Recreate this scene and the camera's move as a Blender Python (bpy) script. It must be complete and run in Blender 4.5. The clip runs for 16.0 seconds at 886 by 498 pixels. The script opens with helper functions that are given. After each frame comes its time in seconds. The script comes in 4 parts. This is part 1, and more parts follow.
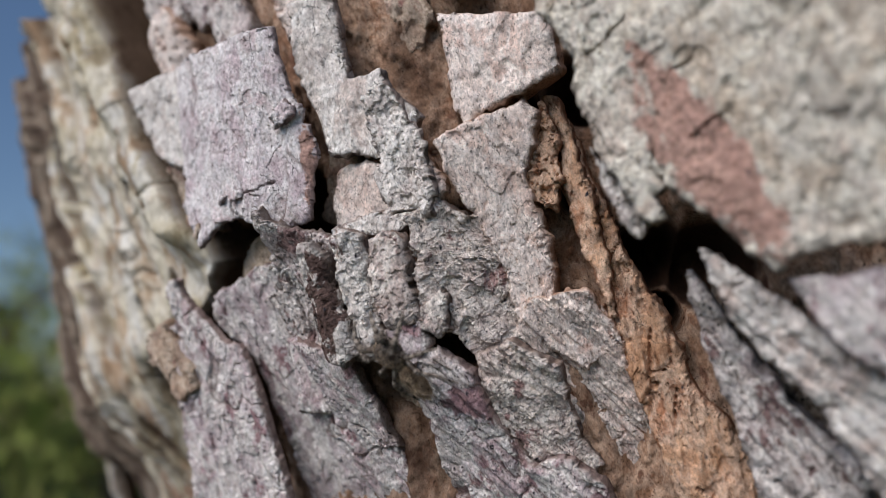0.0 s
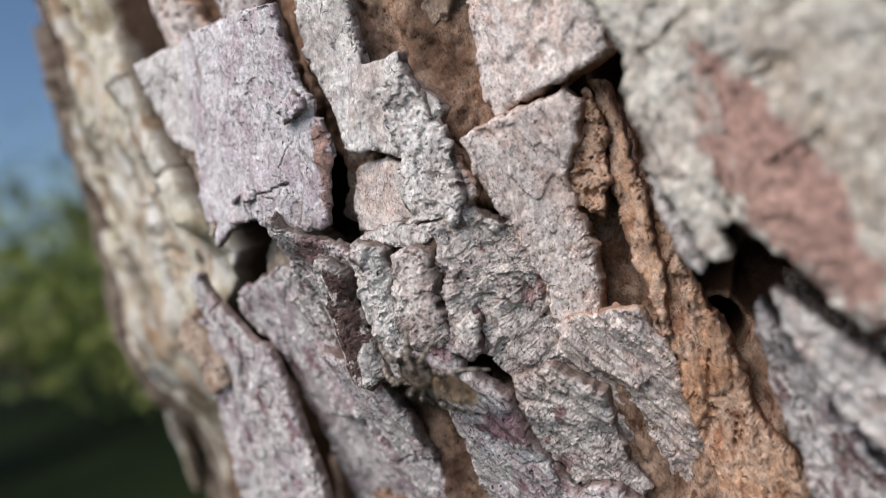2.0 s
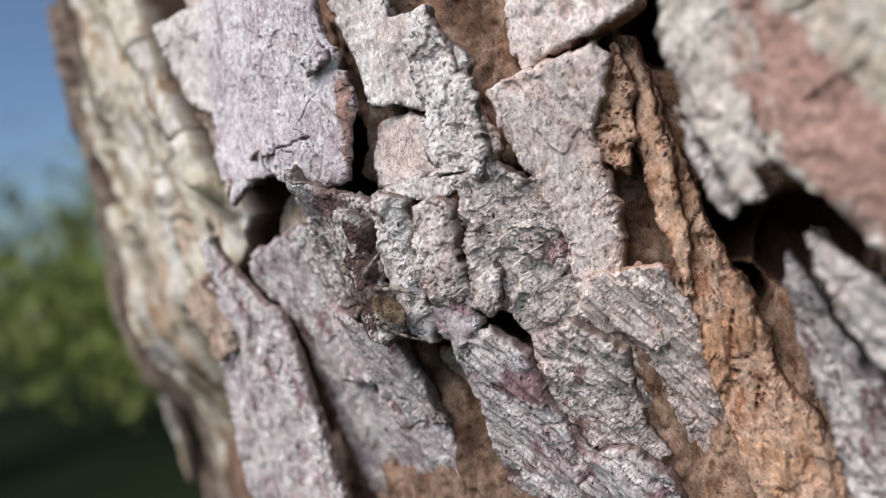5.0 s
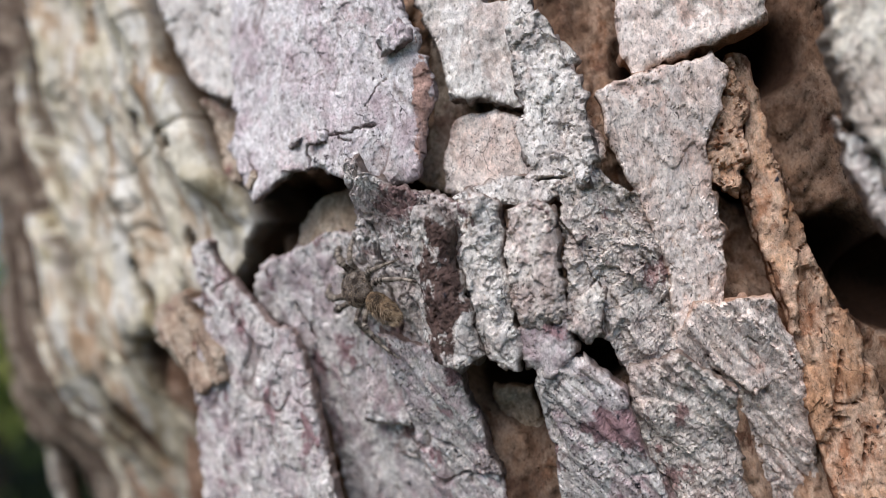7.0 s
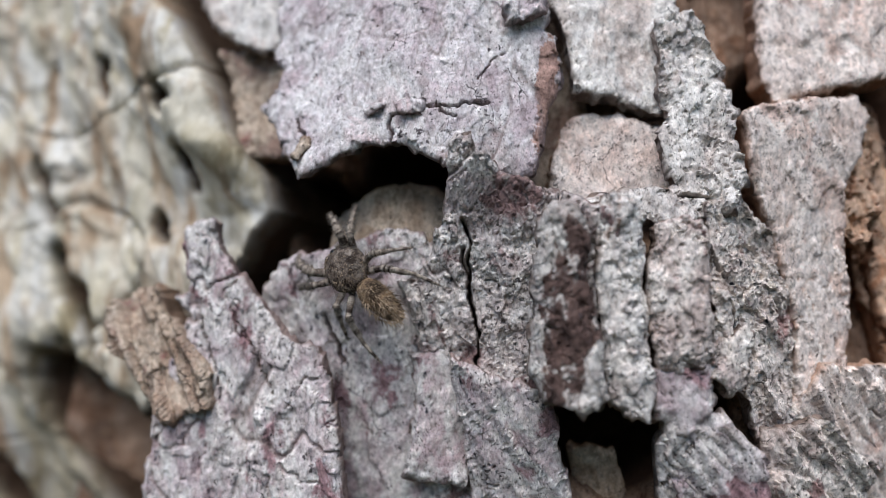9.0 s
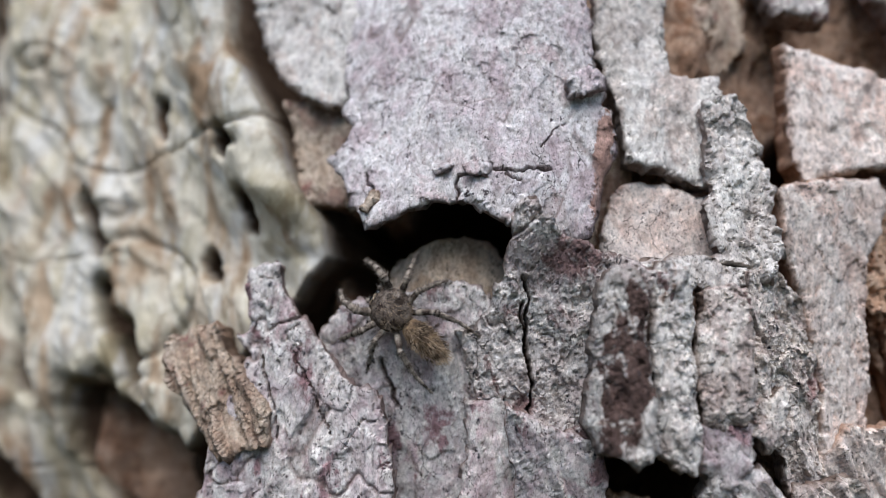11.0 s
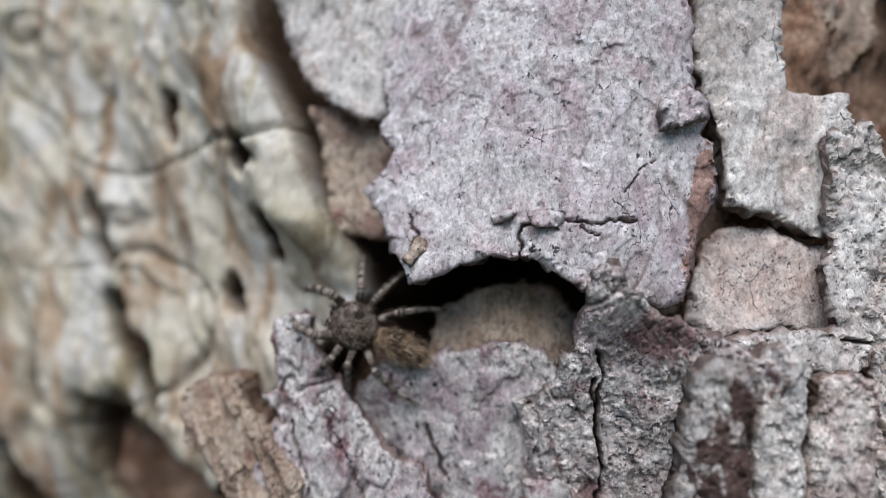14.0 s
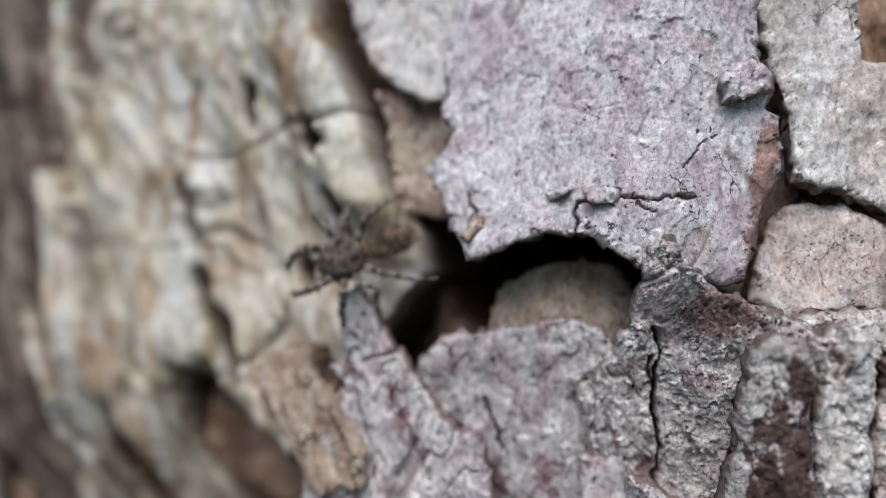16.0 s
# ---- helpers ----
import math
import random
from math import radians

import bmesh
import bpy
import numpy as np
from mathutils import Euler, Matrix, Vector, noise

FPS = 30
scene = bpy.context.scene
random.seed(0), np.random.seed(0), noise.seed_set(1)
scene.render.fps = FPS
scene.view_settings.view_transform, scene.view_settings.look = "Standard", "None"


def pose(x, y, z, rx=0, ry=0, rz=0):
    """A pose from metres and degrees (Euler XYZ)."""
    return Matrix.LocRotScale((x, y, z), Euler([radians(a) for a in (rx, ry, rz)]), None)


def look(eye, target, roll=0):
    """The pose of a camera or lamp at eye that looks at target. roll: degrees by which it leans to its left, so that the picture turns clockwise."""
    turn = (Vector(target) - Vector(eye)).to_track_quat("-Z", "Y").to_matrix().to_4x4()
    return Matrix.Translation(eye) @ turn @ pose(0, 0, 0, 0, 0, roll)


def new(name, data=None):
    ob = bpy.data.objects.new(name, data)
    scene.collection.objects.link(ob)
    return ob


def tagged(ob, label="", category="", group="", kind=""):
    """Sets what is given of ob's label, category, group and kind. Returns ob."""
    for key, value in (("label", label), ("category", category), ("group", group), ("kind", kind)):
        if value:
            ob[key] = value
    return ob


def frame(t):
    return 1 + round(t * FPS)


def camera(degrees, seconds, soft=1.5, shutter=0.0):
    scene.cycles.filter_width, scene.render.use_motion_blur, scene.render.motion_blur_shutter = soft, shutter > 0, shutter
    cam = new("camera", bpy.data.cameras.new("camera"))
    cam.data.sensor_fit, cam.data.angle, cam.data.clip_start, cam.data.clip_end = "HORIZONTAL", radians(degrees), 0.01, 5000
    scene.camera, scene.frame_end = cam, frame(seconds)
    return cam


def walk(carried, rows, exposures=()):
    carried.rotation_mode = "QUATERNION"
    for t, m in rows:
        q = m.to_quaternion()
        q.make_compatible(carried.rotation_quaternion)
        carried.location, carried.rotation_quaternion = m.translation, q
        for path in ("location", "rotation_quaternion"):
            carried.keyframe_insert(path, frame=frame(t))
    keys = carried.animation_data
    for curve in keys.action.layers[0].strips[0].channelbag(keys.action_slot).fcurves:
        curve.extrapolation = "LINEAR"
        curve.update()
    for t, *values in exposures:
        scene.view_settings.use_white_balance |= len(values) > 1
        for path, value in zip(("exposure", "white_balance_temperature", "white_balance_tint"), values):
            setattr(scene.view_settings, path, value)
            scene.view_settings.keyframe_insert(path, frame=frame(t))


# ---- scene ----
# All lengths of the bark are in millimetres: u to the right, v up, d out of the trunk, from a point 1.4 m up the trunk's front.
MM, EYE_LEVEL = 0.001, 1.4


def spot(u, v, d):
    """A place in the world from millimetres on the bark."""
    return Vector((u * MM, -d * MM, EYE_LEVEL + v * MM))


cam = camera(66.10, 16.0, soft=0.8)
cam.data.dof.use_dof, cam.data.dof.aperture_fstop = True, 17.0
PATH = [
    (0, (35.78, -7.80, 46.46), (19.45, -3.80, 10.16), -13.48),
    (0.5, (37.77, -6.92, 44.36), (19.61, -2.70, 8.97), -13.62),
    (1, (40.32, -4.18, 42.98), (19.80, -0.87, 8.81), -14.38),
    (1.5, (40.02, -0.39, 41.48), (18.41, 0.22, 7.82), -15.42),
    (2, (36.86, 0.62, 39.98), (16.33, -0.80, 5.67), -14.70),
    (2.5, (33.74, -2.16, 39.01), (14.49, -3.30, 3.96), -13.22),
    (3, (33.35, -2.95, 38.54), (14.21, -4.34, 3.45), -12.76),
    (3.5, (34.69, -2.85, 39.50), (14.75, -4.12, 4.85), -13.11),
    (4, (35.73, -2.72, 40.16), (15.08, -3.86, 5.93), -13.47),
    (6.5, (23.85, -4.94, 41.66), (8.37, -3.09, 4.82), -10.17),
    (7, (18.30, -5.04, 40.76), (5.68, -2.28, 2.90), -8.81),
    (7.5, (13.52, -5.47, 39.36), (4.15, -1.26, 0.70), -7.52),
    (8, (8.68, -6.60, 38.30), (2.29, -0.66, -0.74), -5.97),
    (8.5, (4.97, -6.68, 36.43), (0.32, -0.14, -2.76), -4.37),
    (9, (1.86, -6.72, 34.98), (-1.44, -0.25, -4.35), -2.55),
    (9.5, (-1.58, -7.49, 35.98), (-2.84, 0.78, -3.13), -1.57),
    (10, (-3.16, -6.39, 36.43), (-2.56, 2.39, -2.59), -1.48),
    (10.2, (-2.73, -6.69, 38.79), (-2.90, 3.20, 0.03), -1.67),
    (12.5, (-4.31, 0.16, 34.77), (-6.31, 4.57, -4.94), 0.02),
    (13, (-4.74, 2.77, 34.51), (-6.55, 7.18, -5.20), 0.02),
    (13.5, (-4.89, 3.13, 33.54), (-7.13, 6.32, -6.27), 0.43),
    (14, (-4.78, 3.00, 32.78), (-7.82, 5.71, -7.01), 0.59),
    (14.5, (-4.60, 2.67, 32.90), (-7.99, 5.04, -6.89), 0.82),
    (15, (-4.44, 2.46, 32.84), (-8.57, 4.51, -6.90), 1.12),
    (15.5, (-3.67, 2.47, 33.80), (-9.81, 4.13, -5.70), 1.05),
    (16, (-3.23, 2.25, 33.44), (-11.29, 4.37, -5.68), 1.24),
]
walk(cam, [(t, look(spot(*eye), spot(*target), roll)) for t, eye, target, roll in PATH],
     exposures=[(0, -0.45, 6450, 14), (2, -0.26, 6450, 14), (3.5, -0.12, 6450, 14), (6.5, -0.12, 6450, 15), (8, -0.25, 6200, 12), (10, -0.24, 6150, 12), (12.5, -0.4, 6150, 12), (14, -0.43, 6150, 12), (16, -0.38, 6150, 12)])

# ---- light ----
world = bpy.data.worlds.new("sky")
scene.world = world
world.use_nodes = True
wn = world.node_tree
sky = wn.nodes.new("ShaderNodeTexSky")
sky.sky_type, sky.sun_disc = "NISHITA", False
sky.sun_elevation, sky.sun_rotation = radians(51), radians(186)
sky.air_density, sky.dust_density, sky.ozone_density = 1.4, 0.1, 6.0
wn.links.new(sky.outputs[0], wn.nodes["Background"].inputs[0])
wn.nodes["Background"].inputs[1].default_value = 0.1
sun = new("sun", bpy.data.lights.new("sun", "SUN"))
sun.data.energy, sun.data.angle, sun.data.color = 5.0, radians(50), (1.0, 0.955, 0.9)
sun.matrix_world = look((-0.15, -1.36, 3.1), (0, 0, 1.4))


# ---- noise ----
def lattice(ix, iy, seed):
    n = (ix.astype(np.int64) * 374761393 + iy.astype(np.int64) * 668265263 + seed * 974634777) & 0xFFFFFFFF
    n = ((n ^ (n >> 13)) * 1274126177) & 0xFFFFFFFF
    return ((n ^ (n >> 16)) & 0xFFFF) / 32767.5 - 1.0


def grain(x, y, seed=0):
    """Smooth noise from -1 to 1 over arrays."""
    x, y = np.asarray(x, float), np.asarray(y, float)
    ix, iy = np.floor(x), np.floor(y)
    fx, fy = x - ix, y - iy
    fx, fy = fx * fx * fx * (fx * (6 * fx - 15) + 10), fy * fy * fy * (fy * (6 * fy - 15) + 10)
    a, b = lattice(ix, iy, seed), lattice(ix + 1, iy, seed)
    c, d = lattice(ix, iy + 1, seed), lattice(ix + 1, iy + 1, seed)
    return (a + (b - a) * fx) * (1 - fy) + (c + (d - c) * fx) * fy


def fbm(x, y, seed=0, octaves=4):
    total, size = 0.0, 1.0
    for n in range(octaves):
        total = total + size * grain(x, y, seed + 17 * n)
        x, y, size = 1.58 * x + 1.27 * y + 3.7, 1.58 * y - 1.27 * x - 1.9, size * 0.5
    return total / 1.6


def veins(x, y, seed=0):
    """Narrow lines, 1 on the line and 0 off it."""
    w = 0.6 * fbm(x * 1.7, y * 1.7, seed + 5, 2)
    return np.clip(1 - np.abs(grain(x + w, y + w, seed)) * 16, 0, 1)


def lumps(x, y, seed=0):
    """Distance to the middle of the nearest crumb."""
    ix, iy = np.floor(x), np.floor(y)
    best = np.full(np.shape(x), 9.0)
    for i in (-1, 0, 1):
        for j in (-1, 0, 1):
            cx = ix + i + 0.5 + 0.45 * lattice(ix + i, iy + j, seed)
            cy = iy + j + 0.5 + 0.45 * lattice(ix + i, iy + j, seed + 1)
            best = np.minimum(best, (cx - x) ** 2 + (cy - y) ** 2)
    return np.sqrt(best)


def facets(x, y, seed=0):
    """Broken facets: each cell has its own height and tilt. Gives the height and the gap to the cell's edge."""
    ix, iy = np.floor(x), np.floor(y)
    best, second, high = np.full(np.shape(x), 9.0), np.full(np.shape(x), 9.0), np.zeros(np.shape(x))
    for i in (-1, 0, 1):
        for j in (-1, 0, 1):
            a, b = ix + i, iy + j
            cx, cy = a + 0.5 + 0.48 * lattice(a, b, seed), b + 0.5 + 0.48 * lattice(a, b, seed + 1)
            far = np.hypot(cx - x, cy - y)
            h = 0.6 * lattice(a, b, seed + 2) + 0.9 * lattice(a, b, seed + 3) * (x - cx) + 0.9 * lattice(a, b, seed + 4) * (y - cy)
            near = far < best
            second = np.where(near, best, np.minimum(second, far))
            high = np.where(near, h, high)
            best = np.where(near, far, best)
    return high, second - best


# ---- materials ----
def bark(name, tones, inner, lichen, crust=0.5, spots=0.0, patch=None, spread=0.5, gloss=0.85, relief=0.00016, size=1.0, stain=None, smooth=False, grit=0.0):
    """Bark: blotches of the tones, a chalky paler crust, darker patches, round dark spots and fine flecks;
    where the layer is broken away the inner colour shows; it also paints shade into hollows and folds."""
    m = bpy.data.materials.new(name)
    m.use_nodes = True
    nt = m.node_tree
    N, L = nt.nodes.new, nt.links.new
    bsdf = nt.nodes["Principled BSDF"]
    co, mp = N("ShaderNodeTexCoord"), N("ShaderNodeMapping")
    mp.inputs["Scale"].default_value = (1000 * size, 1000 * size, 700 * size)
    L(co.outputs["Object"], mp.inputs["Vector"])

    def cloud(scale, detail=5.0, rough=0.6, warp=0.0, shift=0.0):
        n = N("ShaderNodeTexNoise")
        n.noise_dimensions = "4D"
        n.inputs["W"].default_value = shift
        n.inputs["Scale"].default_value, n.inputs["Detail"].default_value = scale, detail
        n.inputs["Roughness"].default_value, n.inputs["Distortion"].default_value = rough, warp
        L(mp.outputs[0], n.inputs["Vector"])
        return n.outputs["Fac"]

    def ramp(src, stops):
        r = N("ShaderNodeValToRGB")
        while len(r.color_ramp.elements) < len(stops):
            r.color_ramp.elements.new(0.5)
        for e, (p, c) in zip(r.color_ramp.elements, stops):
            e.position, e.color = p, (*c, 1)
        L(src, r.inputs[0])
        return r.outputs[0]

    def blend(fac, a, b, kind="MIX"):
        x = N("ShaderNodeMix")
        x.data_type, x.blend_type = "RGBA", kind
        if isinstance(fac, float):
            x.inputs[0].default_value = fac
        else:
            L(fac, x.inputs[0])
        for s, v in ((6, a), (7, b)):
            if isinstance(v, tuple):
                x.inputs[s].default_value = (*v, 1)
            else:
                L(v, x.inputs[s])
        return x.outputs[2]

    def mask(src, lo, hi):
        return ramp(src, [(lo, (0, 0, 0)), (hi, (1, 1, 1))])

    def within(src, lo, hi):
        r = N("ShaderNodeMapRange")
        r.inputs["From Min"].default_value, r.inputs["From Max"].default_value = lo, hi
        r.inputs["To Min"].default_value, r.inputs["To Max"].default_value = 1.0, 0.0
        L(src, r.inputs["Value"])
        return r.outputs["Result"]

    k = len(tones)
    if smooth:
        # worn smooth: broad soft tones along the grain, without grit
        mp.inputs["Rotation"].default_value = (0, radians(-32), 0)
        mp.inputs["Scale"].default_value = (620 * size, 620 * size, 230 * size)
        base = ramp(cloud(0.34, 5, 0.56, 0.8, 1.0), [(0.36 + 0.28 * n / (k - 1), c) for n, c in enumerate(tones)])
        base = blend(mask(cloud(0.7, 6, 0.6, 0.5, 2.0), 0.5, 0.64), base, lichen)
        base = blend(mask(cloud(0.4, 5, 0.58, 0.6, 3.0), 0.54, 0.64), base, patch)
    else:
        base = ramp(cloud(0.3, 7, 0.66, 0.5, 1.0), [(0.4 + 0.2 * n / (k - 1), c) for n, c in enumerate(tones)])
        edge = 0.62 - 0.2 * crust
        base = blend(mask(cloud(0.9, 9, 0.74, 0.3, 2.0), edge - 0.06, edge + 0.22), base, lichen)
        if patch:
            lo = 0.66 - 0.22 * spread
            base = blend(mask(cloud(0.34, 8, 0.68, 0.5, 3.0), lo, lo + 0.05), base, patch)
    if stain:
        # a long worn stain: middle (u, v), half its length and width, its lean, its colour
        su, sv, half, wide, lean, colour = stain
        way = Vector((math.sin(radians(lean)), 0, math.cos(radians(lean))))
        shift = N("ShaderNodeVectorMath")
        shift.operation = "SUBTRACT"
        L(co.outputs["Object"], shift.inputs[0])
        shift.inputs[1].default_value = spot(su, sv, 0)
        along = []
        for axis, far in ((way, half), (Vector((way.z, 0, -way.x)), wide)):
            dot = N("ShaderNodeVectorMath")
            dot.operation = "DOT_PRODUCT"
            L(shift.outputs[0], dot.inputs[0])
            dot.inputs[1].default_value = axis / (far * MM)
            along.append(dot.outputs["Value"])
        both, size_of, wob = N("ShaderNodeCombineXYZ"), N("ShaderNodeVectorMath"), N("ShaderNodeMath")
        L(along[0], both.inputs[0])
        L(along[1], both.inputs[1])
        size_of.operation, wob.operation = "LENGTH", "MULTIPLY_ADD"
        L(both.outputs[0], size_of.inputs[0])
        L(cloud(0.55, 8, 0.7, 0.4, 9.0), wob.inputs[0])
        ragged_edge = 4.6 if half < 5 else 3.2
        wob.inputs[1].default_value = ragged_edge
        L(size_of.outputs["Value"], wob.inputs[2])
        base = blend(within(wob.outputs[0], 0.5 * ragged_edge + 0.85, 0.5 * ragged_edge + 1.0), base, colour)
    fine = ramp(cloud(4.2, 5, 0.7, 0.3, 4.0), [(0.32 + 0.03 * grit, (0.3 - 0.16 * grit, 0.28 - 0.15 * grit, 0.27 - 0.15 * grit)), (0.42 + 0.015 * grit, (0.84 - 0.06 * grit,) * 3), (0.5, (1.0, 1.0, 1.0)), (0.66 - 0.04 * grit, (1.25 + 0.05 * grit,) * 3)])
    if smooth:
        fine = ramp(cloud(1.6, 6, 0.62, 0.3, 4.0), [(0.34, (0.6, 0.57, 0.52)), (0.46, (0.95, 0.94, 0.92)), (0.62, (1.1, 1.1, 1.1))])
    base = blend(1.0, base, fine, "MULTIPLY")
    if not smooth:
        # small scales, each of a slightly different tone
        bend, push, tint = N("ShaderNodeTexNoise"), N("ShaderNodeVectorMath"), []
        bend.inputs["Scale"].default_value, bend.inputs["Detail"].default_value = 2.2, 4
        L(mp.outputs[0], bend.inputs["Vector"])
        push.operation = "MULTIPLY_ADD"
        L(bend.outputs["Color"], push.inputs[0])
        push.inputs[1].default_value = (0.7, 0.7, 0.7)
        L(mp.outputs[0], push.inputs[2])
        for often in (1.3, 3.6, 8.0):
            cell = N("ShaderNodeTexVoronoi")
            cell.inputs["Scale"].default_value = often
            L(push.outputs[0], cell.inputs["Vector"])
            tint.append(cell.outputs["Color"])
        base = blend(1.0, base, ramp(cloud(10.5, 4, 0.7, 0.2, 12.0), [(0.3, (0.38, 0.36, 0.35)), (0.4, (0.86, 0.85, 0.84)), (0.5, (1.0, 1.0, 1.0)), (0.66, (1.14, 1.14, 1.13))]), "MULTIPLY")
        base = blend(1.0, base, ramp(tint[0], [(0.2, (0.9, 0.885, 0.88)), (0.5, (1.0, 1.0, 0.99)), (0.8, (1.07, 1.08, 1.07))]), "MULTIPLY")
        base = blend(1.0, base, ramp(tint[1], [(0.15, (0.8, 0.78, 0.76)), (0.4, (1.0, 1.0, 1.0)), (0.85, (1.12, 1.11, 1.09))]), "MULTIPLY")
        # clusters of tiny dark pits
        hole = N("ShaderNodeTexVoronoi")
        hole.inputs["Scale"].default_value = 5.0
        L(push.outputs[0], hole.inputs["Vector"])
        pit = ramp(hole.outputs["Distance"], [(0.2, (1, 1, 1)), (0.27, (0, 0, 0))])
        pit = blend(1.0, pit, mask(cloud(0.45, 5, 0.65, 0.3, 14.0), 0.52 - 0.12 * grit, 0.6 - 0.12 * grit), "MULTIPLY")
        base = blend(pit, base, tuple(0.2 * c for c in tones[0]))
    fleck = mask(cloud(2.6, 5, 0.62, 0.4, 5.0), 0.62, 0.64)
    fleck = blend(1.0, fleck, mask(cloud(0.35, 4, 0.6, 0.0, 8.0), 0.9 if smooth else 0.45, 0.95 if smooth else 0.58), "MULTIPLY")
    base = blend(fleck, base, tuple(0.16 * c for c in tones[0]))
    net, warp, add = N("ShaderNodeTexVoronoi"), N("ShaderNodeTexNoise"), N("ShaderNodeVectorMath")
    net.feature = "DISTANCE_TO_EDGE"
    net.inputs["Scale"].default_value = 0.55
    warp.inputs["Scale"].default_value, warp.inputs["Detail"].default_value = 1.1, 6
    L(mp.outputs[0], warp.inputs["Vector"])
    add.operation = "MULTIPLY_ADD"
    L(warp.outputs["Color"], add.inputs[0])
    add.inputs[1].default_value = (1.1, 1.1, 1.1)
    L(mp.outputs[0], add.inputs[2])
    L(add.outputs[0], net.inputs["Vector"])
    line = ramp(net.outputs["Distance"], [(0.004, (1, 1, 1)), (0.014, (0, 0, 0))])
    line = blend(1.0, line, mask(cloud(0.3, 4, 0.6, 0.0, 10.0), 0.9 if smooth else 0.55, 0.95 if smooth else 0.6), "MULTIPLY")
    base = blend(line, base, tuple(0.12 * c for c in tones[0]))
    if spots:
        vo = N("ShaderNodeTexVoronoi")
        vo.inputs["Scale"].default_value = 0.9
        L(mp.outputs[0], vo.inputs["Vector"])
        few = mask(cloud(0.5, 3, 0.5, 0.0, 6.0), 0.62 - 0.25 * spots, 0.66 - 0.25 * spots)
        dot = ramp(blend(0.45, vo.outputs["Distance"], cloud(2.0, 5, 0.6, 0.0, 7.0), "MIX"), [(0.25, (1, 1, 1)), (0.3, (0, 0, 0))])
        base = blend(blend(1.0, dot, few, "MULTIPLY"), base, (0.035, 0.035, 0.045))
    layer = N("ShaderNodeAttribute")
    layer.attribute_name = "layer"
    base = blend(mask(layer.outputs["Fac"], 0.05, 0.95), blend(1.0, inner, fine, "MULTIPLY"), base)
    L(base, bsdf.inputs["Base Color"])
    bsdf.inputs["Roughness"].default_value = gloss
    bsdf.inputs["Specular IOR Level"].default_value = 0.1
    bump = N("ShaderNodeBump")
    bump.inputs["Strength"].default_value, bump.inputs["Distance"].default_value = 0.85, relief
    high = cloud(1.6 if smooth else 6.5, 6, 0.6 if smooth else 0.74, 0.3, 4.5)
    if not smooth:
        high = blend(0.32, high, blend(0.5, tint[1], tint[2]))
    L(high, bump.inputs["Height"])
    L(bump.outputs[0], bsdf.inputs["Normal"])
    return m


WINE = (0.13, 0.085, 0.08)
LILAC = bark("lilac_bark", [(0.54, 0.45, 0.48), (0.65, 0.6, 0.62), (0.73, 0.7, 0.705), (0.58, 0.475, 0.49)], (0.24, 0.18, 0.17), (0.74, 0.72, 0.72), 0.55)
GREY = bark("grey_bark", [(0.51, 0.44, 0.425), (0.65, 0.59, 0.57), (0.74, 0.69, 0.67), (0.54, 0.455, 0.45)], (0.16, 0.12, 0.1), (0.78, 0.755, 0.73), 0.5, 0.7, (0.27, 0.18, 0.175), 0.5, relief=0.0002, grit=0.35)
CHALK = bark("chalky_bark", [(0.58, 0.51, 0.485), (0.7, 0.65, 0.62), (0.77, 0.73, 0.7), (0.6, 0.52, 0.5)], (0.2, 0.14, 0.11), (0.8, 0.79, 0.76), 0.6, 0.3, (0.42, 0.3, 0.24), 0.28, relief=0.0002, grit=0.25)
NUB = bark("nub_bark", [(0.5, 0.44, 0.42), (0.63, 0.58, 0.55), (0.71, 0.67, 0.64), (0.53, 0.45, 0.43)], (0.17, 0.13, 0.11), (0.76, 0.75, 0.71), 0.55, 0.4, (0.3, 0.2, 0.17), 0.35, relief=0.0002, grit=0.35, stain=(5.0, -5.0, 4.2, 1.3, 6, (0.13, 0.085, 0.075)))
SPOTTED = bark("spotted_bark", [(0.47, 0.375, 0.395), (0.6, 0.535, 0.54), (0.7, 0.665, 0.64), (0.5, 0.39, 0.405)], (0.24, 0.17, 0.15), (0.76, 0.745, 0.73), 0.5, 1.0, (0.33, 0.21, 0.225), 0.42, grit=0.3)
TAN = bark("tan_bark", [(0.36, 0.26, 0.2), (0.47, 0.37, 0.29), (0.52, 0.43, 0.35), (0.33, 0.22, 0.18)], (0.2, 0.13, 0.09), (0.58, 0.51, 0.43), 0.4, 0.2, (0.27, 0.14, 0.12), 0.3)
PINK = bark("pinkish_bark", [(0.68, 0.545, 0.49), (0.76, 0.65, 0.6), (0.8, 0.72, 0.68), (0.7, 0.54, 0.48)], (0.38, 0.22, 0.14), (0.75, 0.7, 0.66), 0.5, 0.2, (0.42, 0.26, 0.21), 0.2, grit=0.35)
RED = bark("red_patched_bark", [(0.55, 0.46, 0.37), (0.67, 0.61, 0.52), (0.75, 0.71, 0.63), (0.59, 0.5, 0.43)], (0.2, 0.16, 0.13), (0.79, 0.76, 0.69), 0.6, 0.3, relief=0.0002, stain=(34.2, -2.0, 7.8, 2.3, -18, (0.52, 0.33, 0.275)), grit=0.35)
CRUST = bark("crusty_bark", [(0.52, 0.43, 0.4), (0.65, 0.575, 0.535), (0.74, 0.68, 0.635), (0.56, 0.455, 0.43)], (0.2, 0.14, 0.11), (0.77, 0.73, 0.69), 0.5, 0.5, (0.36, 0.235, 0.225), 0.4, relief=0.0002, grit=0.35)
